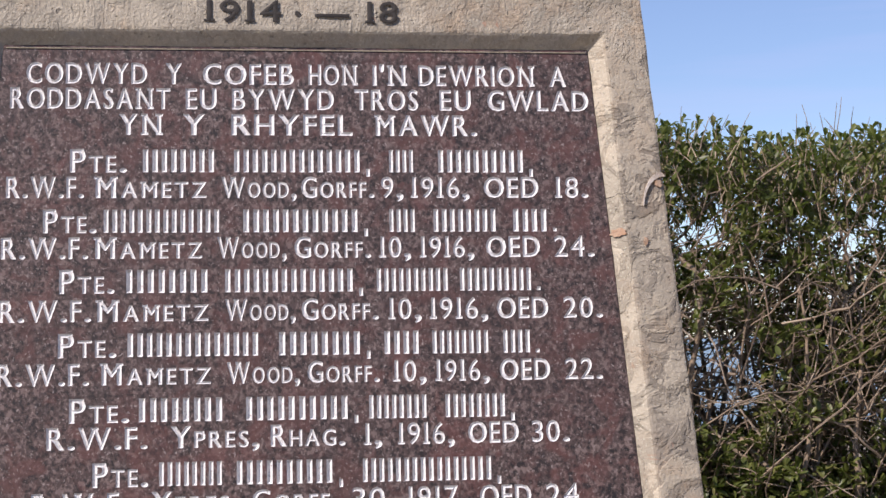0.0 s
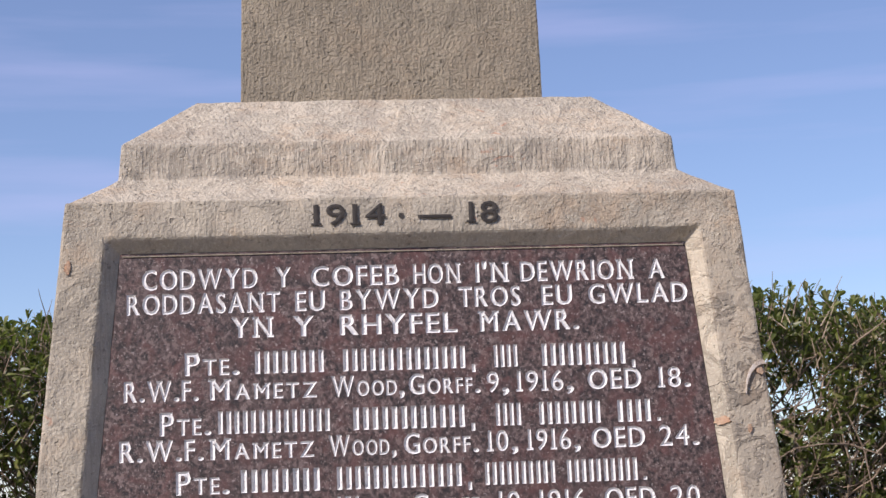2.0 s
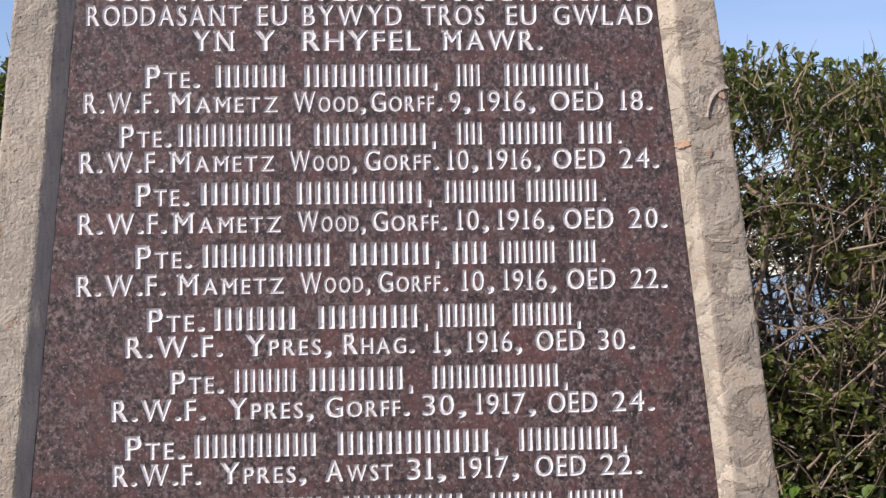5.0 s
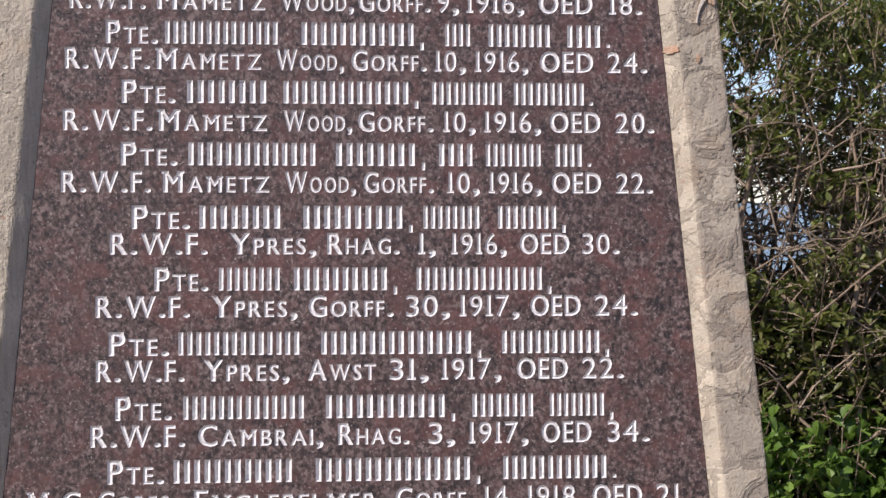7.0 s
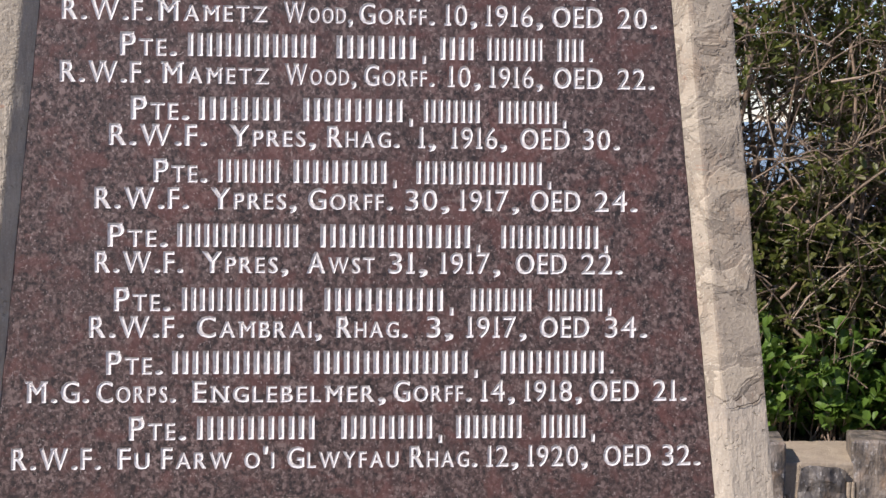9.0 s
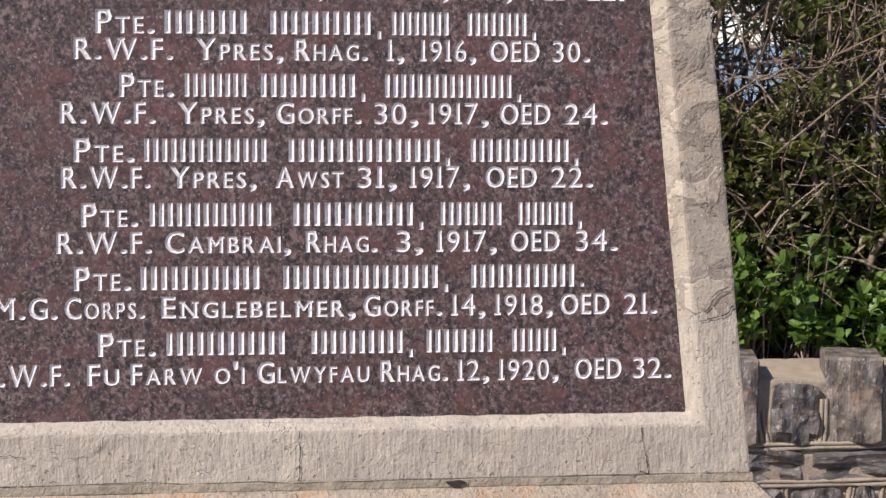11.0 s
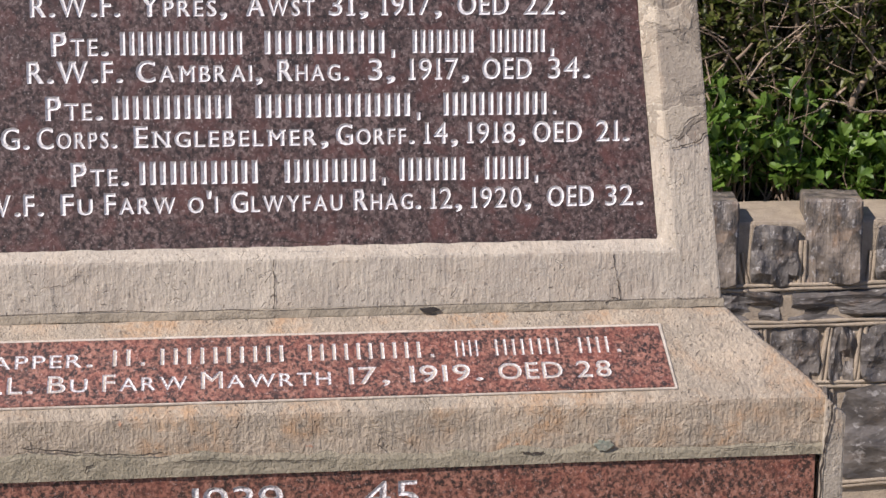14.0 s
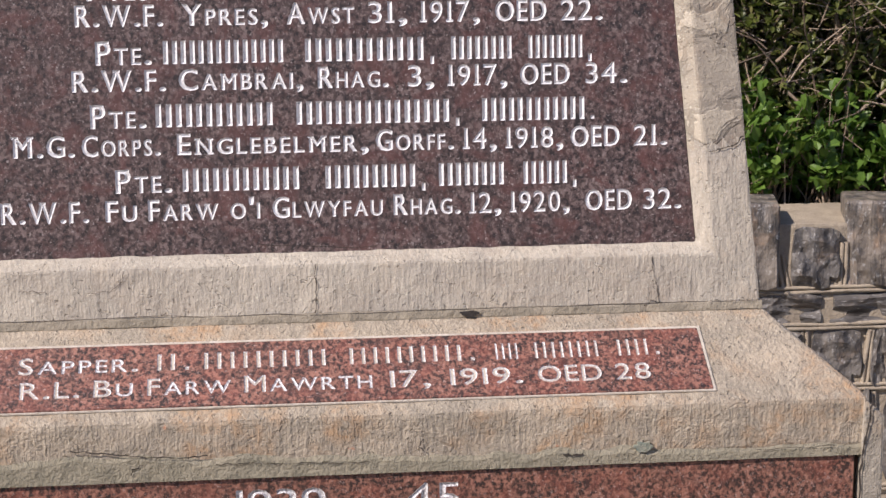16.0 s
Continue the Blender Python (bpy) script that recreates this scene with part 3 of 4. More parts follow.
def inset(corners, d=0.0012):
    """The corners of the flat face that a slab keeps within its bevel."""
    c = [Vector(p) for p in corners]
    out = []
    for i in range(4):
        e0, e1 = (c[i] - c[i - 1]).normalized(), (c[(i + 1) % 4] - c[i]).normalized()
        n0, n1 = Vector((-e0.y, e0.x)), Vector((-e1.y, e1.x))
        out.append(c[i] + (n0 + n1) * (d / (1 + n0.dot(n1))))
    return out


def slab(name, m, corners, lift, thick, material, parent, label):
    """A flat polished slab whose face lies in the plane m."""
    bm = hexa([on(m, x, v, lift) for x, v in corners], [on(m, x, v, lift - thick) for x, v in corners])
    bmesh.ops.bevel(bm, geom=list(bm.edges), offset=0.0012, segments=1, affect="EDGES")
    return part(name, bm, material, parent, label)


TABLET = [(-0.497, -0.012), (0.497, -0.012), (0.4035, 1.028), (-0.4035, 1.028)]
tablet = slab("granite_tablet", PANEL, TABLET, 0.0, 0.03, GRANITE, memorial, "polished maroon granite tablet with white lettering")
inscription(tablet, PANEL, 0.975, HEAD, [("CODWYD", -0.373, -0.211), ("Y", -0.186, -0.164), ("COFEB", -0.136, -0.011), ("HON", 0.009, 0.077), ("I'N", 0.098, 0.146), ("DEWRION", 0.162, 0.326), ("A", 0.347, 0.371)], singly=True)
inscription(tablet, PANEL, 0.940, HEAD, [("RODDASANT", -0.394, -0.180), ("EU", -0.159, -0.117), ("BYWYD", -0.096, 0.044), ("TROS", 0.072, 0.161), ("EU", 0.191, 0.235), ("GWLAD", 0.258, 0.402)], singly=True)
inscription(tablet, PANEL, 0.904, HEAD, [("YN", -0.249, -0.190), ("Y", -0.163, -0.133), ("RHYFEL", -0.097, 0.069), ("MAWR.", 0.099, 0.243)], singly=True)
inscription(tablet, PANEL, 0.852, NAME, [("Pte.", -0.314, -0.238), ("#4", -0.218, -0.117), ("#7,", -0.095, 0.094), ("#2", 0.118, 0.155), ("#5,", 0.186, 0.322)])
inscription(tablet, PANEL, 0.817, DATA, [("R.W.F.", -0.398, -0.295), ("Mametz", -0.282, -0.131), ("Wood,", -0.111, -0.009), ("Gorff.", -0.003, 0.098), ("9,", 0.107, 0.138), ("1916,", 0.148, 0.230), ("OED", 0.250, 0.327), ("18.", 0.350, 0.398)])
inscription(tablet, PANEL, 0.769, NAME, [("Pte.", -0.349, -0.278), ("#7", -0.270, -0.111), ("#6,", -0.083, 0.090), ("#2", 0.117, 0.156), ("#4", 0.178, 0.269), ("#2.", 0.289, 0.353)])
inscription(tablet, PANEL, 0.734, DATA, [("R.W.F.", -0.404, -0.289), ("Mametz", -0.282, -0.137), ("Wood,", -0.117, -0.023), ("Gorff.", -0.013, 0.092), ("10,", 0.103, 0.147), ("1916,", 0.159, 0.235), ("OED", 0.251, 0.327), ("24.", 0.347, 0.404)])
inscription(tablet, PANEL, 0.687, NAME, [("Pte.", -0.327, -0.254), ("#4", -0.240, -0.126), ("#7,", -0.108, 0.082), ("#5", 0.098, 0.200), ("#5.", 0.213, 0.328)])
inscription(tablet, PANEL, 0.649, DATA, [("R.W.F.", -0.406, -0.285), ("Mametz", -0.279, -0.129), ("Wood,", -0.107, -0.012), ("Gorff.", -0.004, 0.101), ("10,", 0.114, 0.160), ("1916,", 0.171, 0.252), ("OED", 0.264, 0.336), ("20.", 0.357, 0.413)])
inscription(tablet, PANEL, 0.601, NAME, [("Pte.", -0.328, -0.251), ("#7", -0.238, -0.059), ("#4,", -0.036, 0.091), ("#2", 0.107, 0.159), ("#4", 0.173, 0.254), ("#2.", 0.271, 0.324)])
inscription(tablet, PANEL, 0.564, DATA, [("R.W.F.", -0.408, -0.287), ("Mametz", -0.273, -0.126), ("Wood,", -0.105, -0.007), ("Gorff.", 0.003, 0.101), ("10,", 0.119, 0.165), ("1916,", 0.177, 0.252), ("OED", 0.266, 0.336), ("22.", 0.357, 0.410)])
inscription(tablet, PANEL, 0.514, NAME, [("Pte.", -0.313, -0.234), ("#4", -0.223, -0.107), ("#5,", -0.081, 0.073), ("#4", 0.085, 0.167), ("#4,", 0.189, 0.287)])
inscription(tablet, PANEL, 0.479, DATA, [("R.W.F.", -0.342, -0.210), ("Ypres,", -0.180, -0.062), ("Rhag.", -0.047, 0.053), ("1,", 0.078, 0.103), ("1916,", 0.124, 0.202), ("OED", 0.220, 0.290), ("30.", 0.308, 0.361)])
inscription(tablet, PANEL, 0.429, NAME, [("Pte.", -0.282, -0.209), ("#4", -0.196, -0.109), ("#5,", -0.094, 0.051), ("#8,", 0.075, 0.266)])
inscription(tablet, PANEL, 0.393, DATA, [("R.W.F.", -0.361, -0.234), ("Ypres,", -0.205, -0.088), ("Gorff.", -0.073, 0.044), ("30,", 0.061, 0.122), ("1917,", 0.135, 0.219), ("OED", 0.234, 0.305), ("24.", 0.325, 0.386)])
inscription(tablet, PANEL, 0.341, NAME, [("Pte.", -0.343, -0.262), ("#7", -0.251, -0.082), ("#8,", -0.057, 0.167), ("#6,", 0.193, 0.346)])
inscription(tablet, PANEL, 0.306, DATA, [("R.W.F.", -0.360, -0.241), ("Ypres,", -0.216, -0.099), ("Awst", -0.074, 0.019), ("31,", 0.038, 0.092), ("1917,", 0.109, 0.193), ("OED", 0.214, 0.286), ("22.", 0.306, 0.365)])
inscription(tablet, PANEL, 0.254, NAME, [("Pte.", -0.334, -0.258), ("#7", -0.244, -0.076), ("#6,", -0.051, 0.130), ("#4", 0.151, 0.240), ("#4,", 0.259, 0.351)])
inscription(tablet, PANEL, 0.218, DATA, [("R.W.F.", -0.367, -0.240), ("Cambrai,", -0.223, -0.053), ("Rhag.", -0.033, 0.065), ("3,", 0.091, 0.128), ("1917,", 0.146, 0.230), ("OED", 0.248, 0.318), ("34.", 0.340, 0.400)])
inscription(tablet, PANEL, 0.168, NAME, [("Pte.", -0.344, -0.268), ("#6", -0.257, -0.092), ("#8,", -0.065, 0.164), ("#6.", 0.193, 0.354)])
inscription(tablet, PANEL, 0.130, DATA, [("M.G.", -0.451, -0.366), ("Corps.", -0.357, -0.250), ("Englebelmer,", -0.228, 0.035), ("Gorff.", 0.045, 0.154), ("14,", 0.166, 0.214), ("1918,", 0.226, 0.308), ("OED", 0.318, 0.388), ("21.", 0.408, 0.456)])
inscription(tablet, PANEL, 0.079, NAME, [("Pte.", -0.313, -0.236), ("#6", -0.223, -0.058), ("#5,", -0.027, 0.115), ("#4", 0.131, 0.227), ("#3,", 0.250, 0.328)])
inscription(tablet, PANEL, 0.040, DATA, [("R.W.F.", -0.469, -0.350), ("Fu", -0.328, -0.285), ("Farw", -0.270, -0.174), ("o'i", -0.158, -0.117), ("Glwyfau", -0.100, 0.053), ("Rhag.", 0.068, 0.162), ("12,", 0.174, 0.219), ("1920,", 0.231, 0.316), ("OED", 0.338, 0.405), ("32.", 0.421, 0.476)])
carve(tablet, PANEL, inset(TABLET), 0.0)
# numerals cut into the top rail
numerals = inscription(memorial, PANEL, 1.059, (0.0300, 0.0300), [("1914", -0.134, -0.028), ("-", 0.018, 0.066), ("18", 0.087, 0.133)], BLACK, FRONT + 0.0021, False, True, 0.2)
for ob in numerals:
    tagged(ob, "black cut numerals")
dot = solid([[on(PANEL, -0.006 + 0.004 * math.cos(a * 0.785), 1.071 + 0.004 * math.sin(a * 0.785), FRONT + 0.0016) for a in range(8)]])
part("full_point", dot, BLACK, memorial)

# small plaque let into the slope of the ledge
down = (LEDGE_B - LEDGE_A).normalized()
nrm = Vector((1, 0, 0)).cross(-down)
SLOPE = Matrix(((1, 0, 0, 0), (0, -down.y, nrm.y, LEDGE_A.y), (0, -down.z, nrm.z, LEDGE_A.z), (0, 0, 0, 1)))
rim = slab("plaque_rim", SLOPE, [(-0.4985, -0.1380), (0.4985, -0.1380), (0.4925, -0.0280), (-0.4925, -0.0280)], 0.0030, 0.012, POINTING, memorial, "pale pointing round the plaque")
PLAQUE = [(-0.494, -0.1355), (0.494, -0.1355), (0.4875, -0.0325), (-0.4875, -0.0325)]
plaque = slab("small_plaque", SLOPE, PLAQUE, 0.0044, 0.012, GRANITE_RED, memorial, "speckled red granite plaque with white letters")
inscription(plaque, SLOPE, -0.0760, SANS, [("Sapper.", -0.445, -0.286), ("#1.", -0.264, -0.216), ("#5", -0.201, -0.025), ("#5.", -0.004, 0.172), ("#2", 0.198, 0.235), ("#4", 0.252, 0.348), ("#2.", 0.368, 0.430)], PAINT_THIN, 0.0044, True, True)
inscription(plaque, SLOPE, -0.1155, SANS, [("R.L.", -0.441, -0.362), ("Bu", -0.344, -0.292), ("Farw", -0.273, -0.162), ("Mawrth", -0.144, 0.028), ("17,", 0.052, 0.107), ("1919.", 0.134, 0.233), ("OED", 0.254, 0.343), ("28", 0.362, 0.410)], PAINT_THIN, 0.0044, True, True)

carve(plaque, SLOPE, inset(PLAQUE), 0.0044)

# lower tablet
FACE = Matrix(((1, 0, 0, 0), (0, 0, -1, -0.1415), (0, 1, 0, 0.0), (0, 0, 0, 1)))
LOWER = [(-0.692, 0.445), (0.692, 0.445), (0.692, 0.866), (-0.692, 0.866)]
lower_tablet = slab("lower_tablet", FACE, LOWER, 0.0, 0.028, GRANITE_RED, memorial, "speckled red granite slab with white numerals")
inscription(lower_tablet, FACE, 0.806, (0.0400, 0.0400), [("1939", -0.159, -0.039), ("-", 0.000, 0.050), ("45", 0.067, 0.143)], PAINT_THIN, 0.0, True, True)
carve(lower_tablet, FACE, inset(LOWER), 0.0)


pts = [(-0.4005, 1.0226), (0.4005, 1.0226), (0.4005, 1.0240), (-0.4005, 1.0240)]
part("tablet_pointing", hexa([on(PANEL, x, v, 0.0014) for x, v in pts], [on(PANEL, x, v, -0.01) for x, v in pts]), BED, memorial, "thin grey pointing")


def blob(name, m, cx, cy, rx, ry, lift, material, seed, label=""):
    """A thin irregular patch lying on a face."""
    rnd = random.Random(seed)
    pts = []
    for k in range(18):
        a = k / 18 * math.tau
        r = 0.75 + 0.5 * rnd.random()
        pts.append((cx + rx * r * math.cos(a), cy + ry * r * math.sin(a)))
    top = [on(m, x, y, lift) for x, y in pts]
    low = [on(m, x, y, lift - 0.004) for x, y in pts]
    bm = hexa(top, low)
    return part(name, bm, material, memorial, label)


xi, xo = edge_x(0.763, IN_T, IN_B), edge_x(0.763, OPEN_T, OPEN_B)
across = Vector((xo - xi, 0, FRONT + 0.004)).normalized()
facing = Vector((-across.z, 0, across.x))
SPLAY = PANEL @ Matrix(((across.x, 0, facing.x, (xi + xo) / 2), (0, 1, 0, 0.763), (across.z, 0, facing.z, FRONT / 2 - 0.002), (0, 0, 0, 1)))
blob("lichen_spot", SPLAY, 0.001, 0.003, 0.012, 0.006, 0.0020, RUST, 3, "orange lichen spot")
blob("lichen_spot", PANEL, 0.4935, 0.8340, 0.005, 0.006, FRONT + 0.0022, RUST, 4, "orange lichen spot")
blob("lichen_spot", PANEL, 0.4734, 0.7520, 0.003, 0.006, FRONT + 0.0022, RUST, 8, "orange lichen spot")
blob("lichen_spot", PANEL, -0.474, 1.005, 0.004, 0.010, FRONT + 0.0022, RUST, 5, "orange lichen spot")
scar_a = [(0.4715 + 0.027 * (1 - math.cos(k / 9 * 1.57)), 0.802 + 0.0475 * math.sin(k / 9 * 1.57)) for k in range(10)]
scar_pts = scar_a + [(x + 0.0006 + 0.0050 * (k / 9), y - 0.0006 - 0.0058 * (k / 9)) for k, (x, y) in reversed(list(enumerate(scar_a)))]
part("chipped_edge", hexa([on(PANEL, x, y, FRONT + 0.0034) for x, y in scar_pts], [on(PANEL, x, y, FRONT - 0.004) for x, y in scar_pts]), SCAR, memorial, "fresh pale chip in the stone")
blob("green_stain", LEDGE_FACE, 0.394, 0.887, 0.014, 0.007, 0.0014, VERDIGRIS, 9, "green copper stain")
# a black plug proud of the bed; the hole's shade is only its colour
hole = [(0.170 + 0.012 * math.cos(a) * (1 + 0.35 * math.sin(3 * a)), 1.0525 + 0.0042 * math.sin(a) * (1 + 0.4 * math.cos(5 * a))) for a in [k / 12 * math.tau for k in range(12)]]
part("broken_joint", hexa([Vector((x, YC - 0.5930, z)) for x, z in hole], [Vector((x, YC - 0.58, z)) for x, z in hole]), BLACK, memorial, "black plug standing for the dark of a hole in the mortar")

# ---- ground and distance ----
bm = bmesh.new()
bmesh.ops.create_grid(bm, x_segments=40, y_segments=40, size=1500)
for v in bm.verts:
    v.co.z = GROUND
ground = part("ground", bm, BOUNCE_GROUND)
tagged(ground, "unseen ground in a sandy tone that bounces warm light", "ground", kind="structure")
bm = hexa([Vector((-1400, 40, GROUND + 0.01)), Vector((1400, 40, GROUND + 0.01)), Vector((1400, 1490, GROUND + 0.01)), Vector((-1400, 1490, GROUND + 0.01))],
          [Vector((-1400, 40, GROUND + 0.05)), Vector((1400, 40, GROUND + 0.05)), Vector((1400, 1490, GROUND + 0.05)), Vector((-1400, 1490, GROUND + 0.05))])
tagged(part("water", bm, WATER), "pale blue sea seen through the hedge", "sea", kind="structure")
bank = [(-7, 3.50), (8, 3.50), (8, 6.2), (-7, 6.2)]
bm = hexa([Vector((x, y, GROUND)) for x, y in bank], [Vector((x, y, 0.53)) for x, y in bank])
tagged(part("raised_bank", worn(bm, 0.25, 0.03, 0.05, 3.0), SOIL), "raised earth bank behind the wall", "bank", kind="structure")

# unseen plain wall, added behind the camera to bounce warm light onto the stone
bm = hexa([Vector((x, y, GROUND)) for x, y in ((-16, -11.4), (16, -11.4), (16, -11.0), (-16, -11.0))], [Vector((x, y, 4.2)) for x, y in ((-16, -11.4), (16, -11.4), (16, -11.0), (-16, -11.0))])
tagged(part("wall_south", bm, RENDER), "unseen cream wall added to bounce warm light", "wall", kind="structure")

# ---- hedge ----
rng = random.Random(7)


def tube(store, pts, radii, sides=5):
    v, f = store["v"], store["f"]
    first = len(v)
    for i, (p, r) in enumerate(zip(pts, radii)):
        d = (pts[min(i + 1, len(pts) - 1)] - pts[max(i - 1, 0)]).normalized()
        a = d.orthogonal().normalized()
        b = d.cross(a)
        for k in range(sides):
            t = k / sides * math.tau
            v.append(p + a * (r * math.cos(t)) + b * (r * math.sin(t)))
    for i in range(len(pts) - 1):
        for k in range(sides):
            a, b = first + i * sides + k, first + i * sides + (k + 1) % sides
            f.append((a, b, b + sides, a + sides))


def wander(start, way, length, steps, bend):
    pts, d = [start.copy()], way.normalized()
    for _ in range(steps):
        d = (d + Vector((rng.gauss(0, bend), rng.gauss(0, bend), rng.gauss(0, bend * 0.8)))).normalized()
        pts.append(pts[-1] + d * (length / steps))
    return pts


def leaf(store, p, way, up, length, width):
    """A pointed leaf folded along its rib, of four faces."""
    v, f = store["v"], store["f"]
    side = way.cross(up)
    if side.length < 1e-4:
        side = way.orthogonal()
    side.normalize()
    up = side.cross(way).normalized()
    k = len(v)
    rib = p + way * length * 0.6
    v += [p, p + way * length * 0.40 + side * width * 0.36 + up * width * 0.10, p + way * length * 0.80 + side * width * 0.46 + up * width * 0.12,
          p + way * length - up * length * 0.06, p + way * length * 0.80 - side * width * 0.46 + up * width * 0.12,
          p + way * length * 0.40 - side * width * 0.36 + up * width * 0.10, rib]
    f += [(k, k + 1, k + 6), (k + 1, k + 2, k + 6), (k + 2, k + 3, k + 6), (k + 3, k + 4, k + 6), (k + 4, k + 5, k + 6), (k + 5, k, k + 6)]


def spray(store, p, way, count, length, broad=1.0):
    for _ in range(count):
        d = (way * 0.7 + Vector((rng.gauss(0, 0.7), rng.gauss(0, 0.7), rng.gauss(0.15, 0.6)))).normalized()
        s = length * rng.uniform(0.65, 1.25)
        leaf(store, p + way * rng.uniform(-0.05, 0.02), d, Vector((rng.gauss(0, 0.4), rng.gauss(-0.3, 0.4), 1)), s, s * rng.uniform(0.36, 0.5) * broad)


TOP = 2.50
Y0, Y1 = 3.72, 4.85


def view_gap(p):
    """True in two gaps slanted along the camera's line of sight, through which sky and sea are seen."""
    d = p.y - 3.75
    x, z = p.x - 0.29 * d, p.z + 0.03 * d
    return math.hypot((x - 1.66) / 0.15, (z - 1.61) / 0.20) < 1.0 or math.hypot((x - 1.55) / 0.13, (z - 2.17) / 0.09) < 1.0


def leafiness(p):
    """How likely twigs at a place carry leaves: most at the crown and the foot, least at mid height, none in the gaps
    opened for the view.
    """
    z = p.z
    d = 1.0 if z > 2.12 else (0.42 if z > 1.25 else 0.75)
    return d + 0.6 * noise.noise(p * 2.6 + Vector((3, 7, 1))) - (2.0 if view_gap(p) else 0.0)


def top_at(x, y):
    return TOP + 0.05 * noise.noise(Vector((x * 3.1, y * 2.0, 0.3))) + 0.03 * noise.noise(Vector((x * 11, y * 7, 2.0)))


def shrub(root, twig_store, leaf_store, rich):
    """A many-stemmed shrub: one stem, limbs, twigs and leaves."""
    stem_pts = wander(root, Vector((rng.gauss(0, 0.22), rng.gauss(0, 0.18), 1)), rng.uniform(1.25, 1.75), 9, 0.17)
    for q in stem_pts:
        q.y = max(q.y, Y0 + 0.06)
    r0 = rng.uniform(0.008, 0.019)
    tube(twig_store, stem_pts, [r0 * (1 - 0.75 * i / 9) for i in range(10)], 6)
    for i in range(1, 10):
        for _ in range(rich):
            p = stem_pts[i].copy()
            if p.z > top_at(p.x, p.y) - 0.05:
                continue
            way = Vector((rng.gauss(0, 0.8), rng.gauss(-0.15, 0.7), rng.uniform(0.1, 1.0)))
            limb = wander(p, way, rng.uniform(0.28, 0.62), 5, 0.24)
            r = rng.uniform(0.0030, 0.0065)
            limb = [q for q in limb if q.z < top_at(q.x, q.y) and Y0 - 0.10 < q.y < Y1 + 0.2]
            if len(limb) < 3 or (view_gap(limb[-1]) and rng.random() < 0.55):
                continue
            tube(twig_store, limb, [r * (1 - 0.6 * k / 5) for k in range(len(limb))], 4)
            for q in limb[1:]:
                for _ in range(2):
                    way = Vector((rng.gauss(0, 0.8), rng.gauss(-0.2, 0.8), rng.uniform(-0.3, 1.0))).normalized()
                    twig = wander(q, way, rng.uniform(0.08, 0.22), 3, 0.2)
                    if view_gap(twig[-1]) and rng.random() < 0.70:
                        continue
                    if twig[-1].z > top_at(q.x, q.y) + (0.13 if rng.random() < 0.06 else 0.01):
                        continue
                    tube(twig_store, twig, [0.0021, 0.0018, 0.0014, 0.0009], 3)
                    if rng.random() < leafiness(twig[-1]):
                        spray(leaf_store, twig[-1], (twig[-1] - twig[-2]).normalized(), rng.randint(5, 9), 0.040)
                        if rng.random() < 0.5:
                            spray(leaf_store, twig[1], way, 4, 0.040)


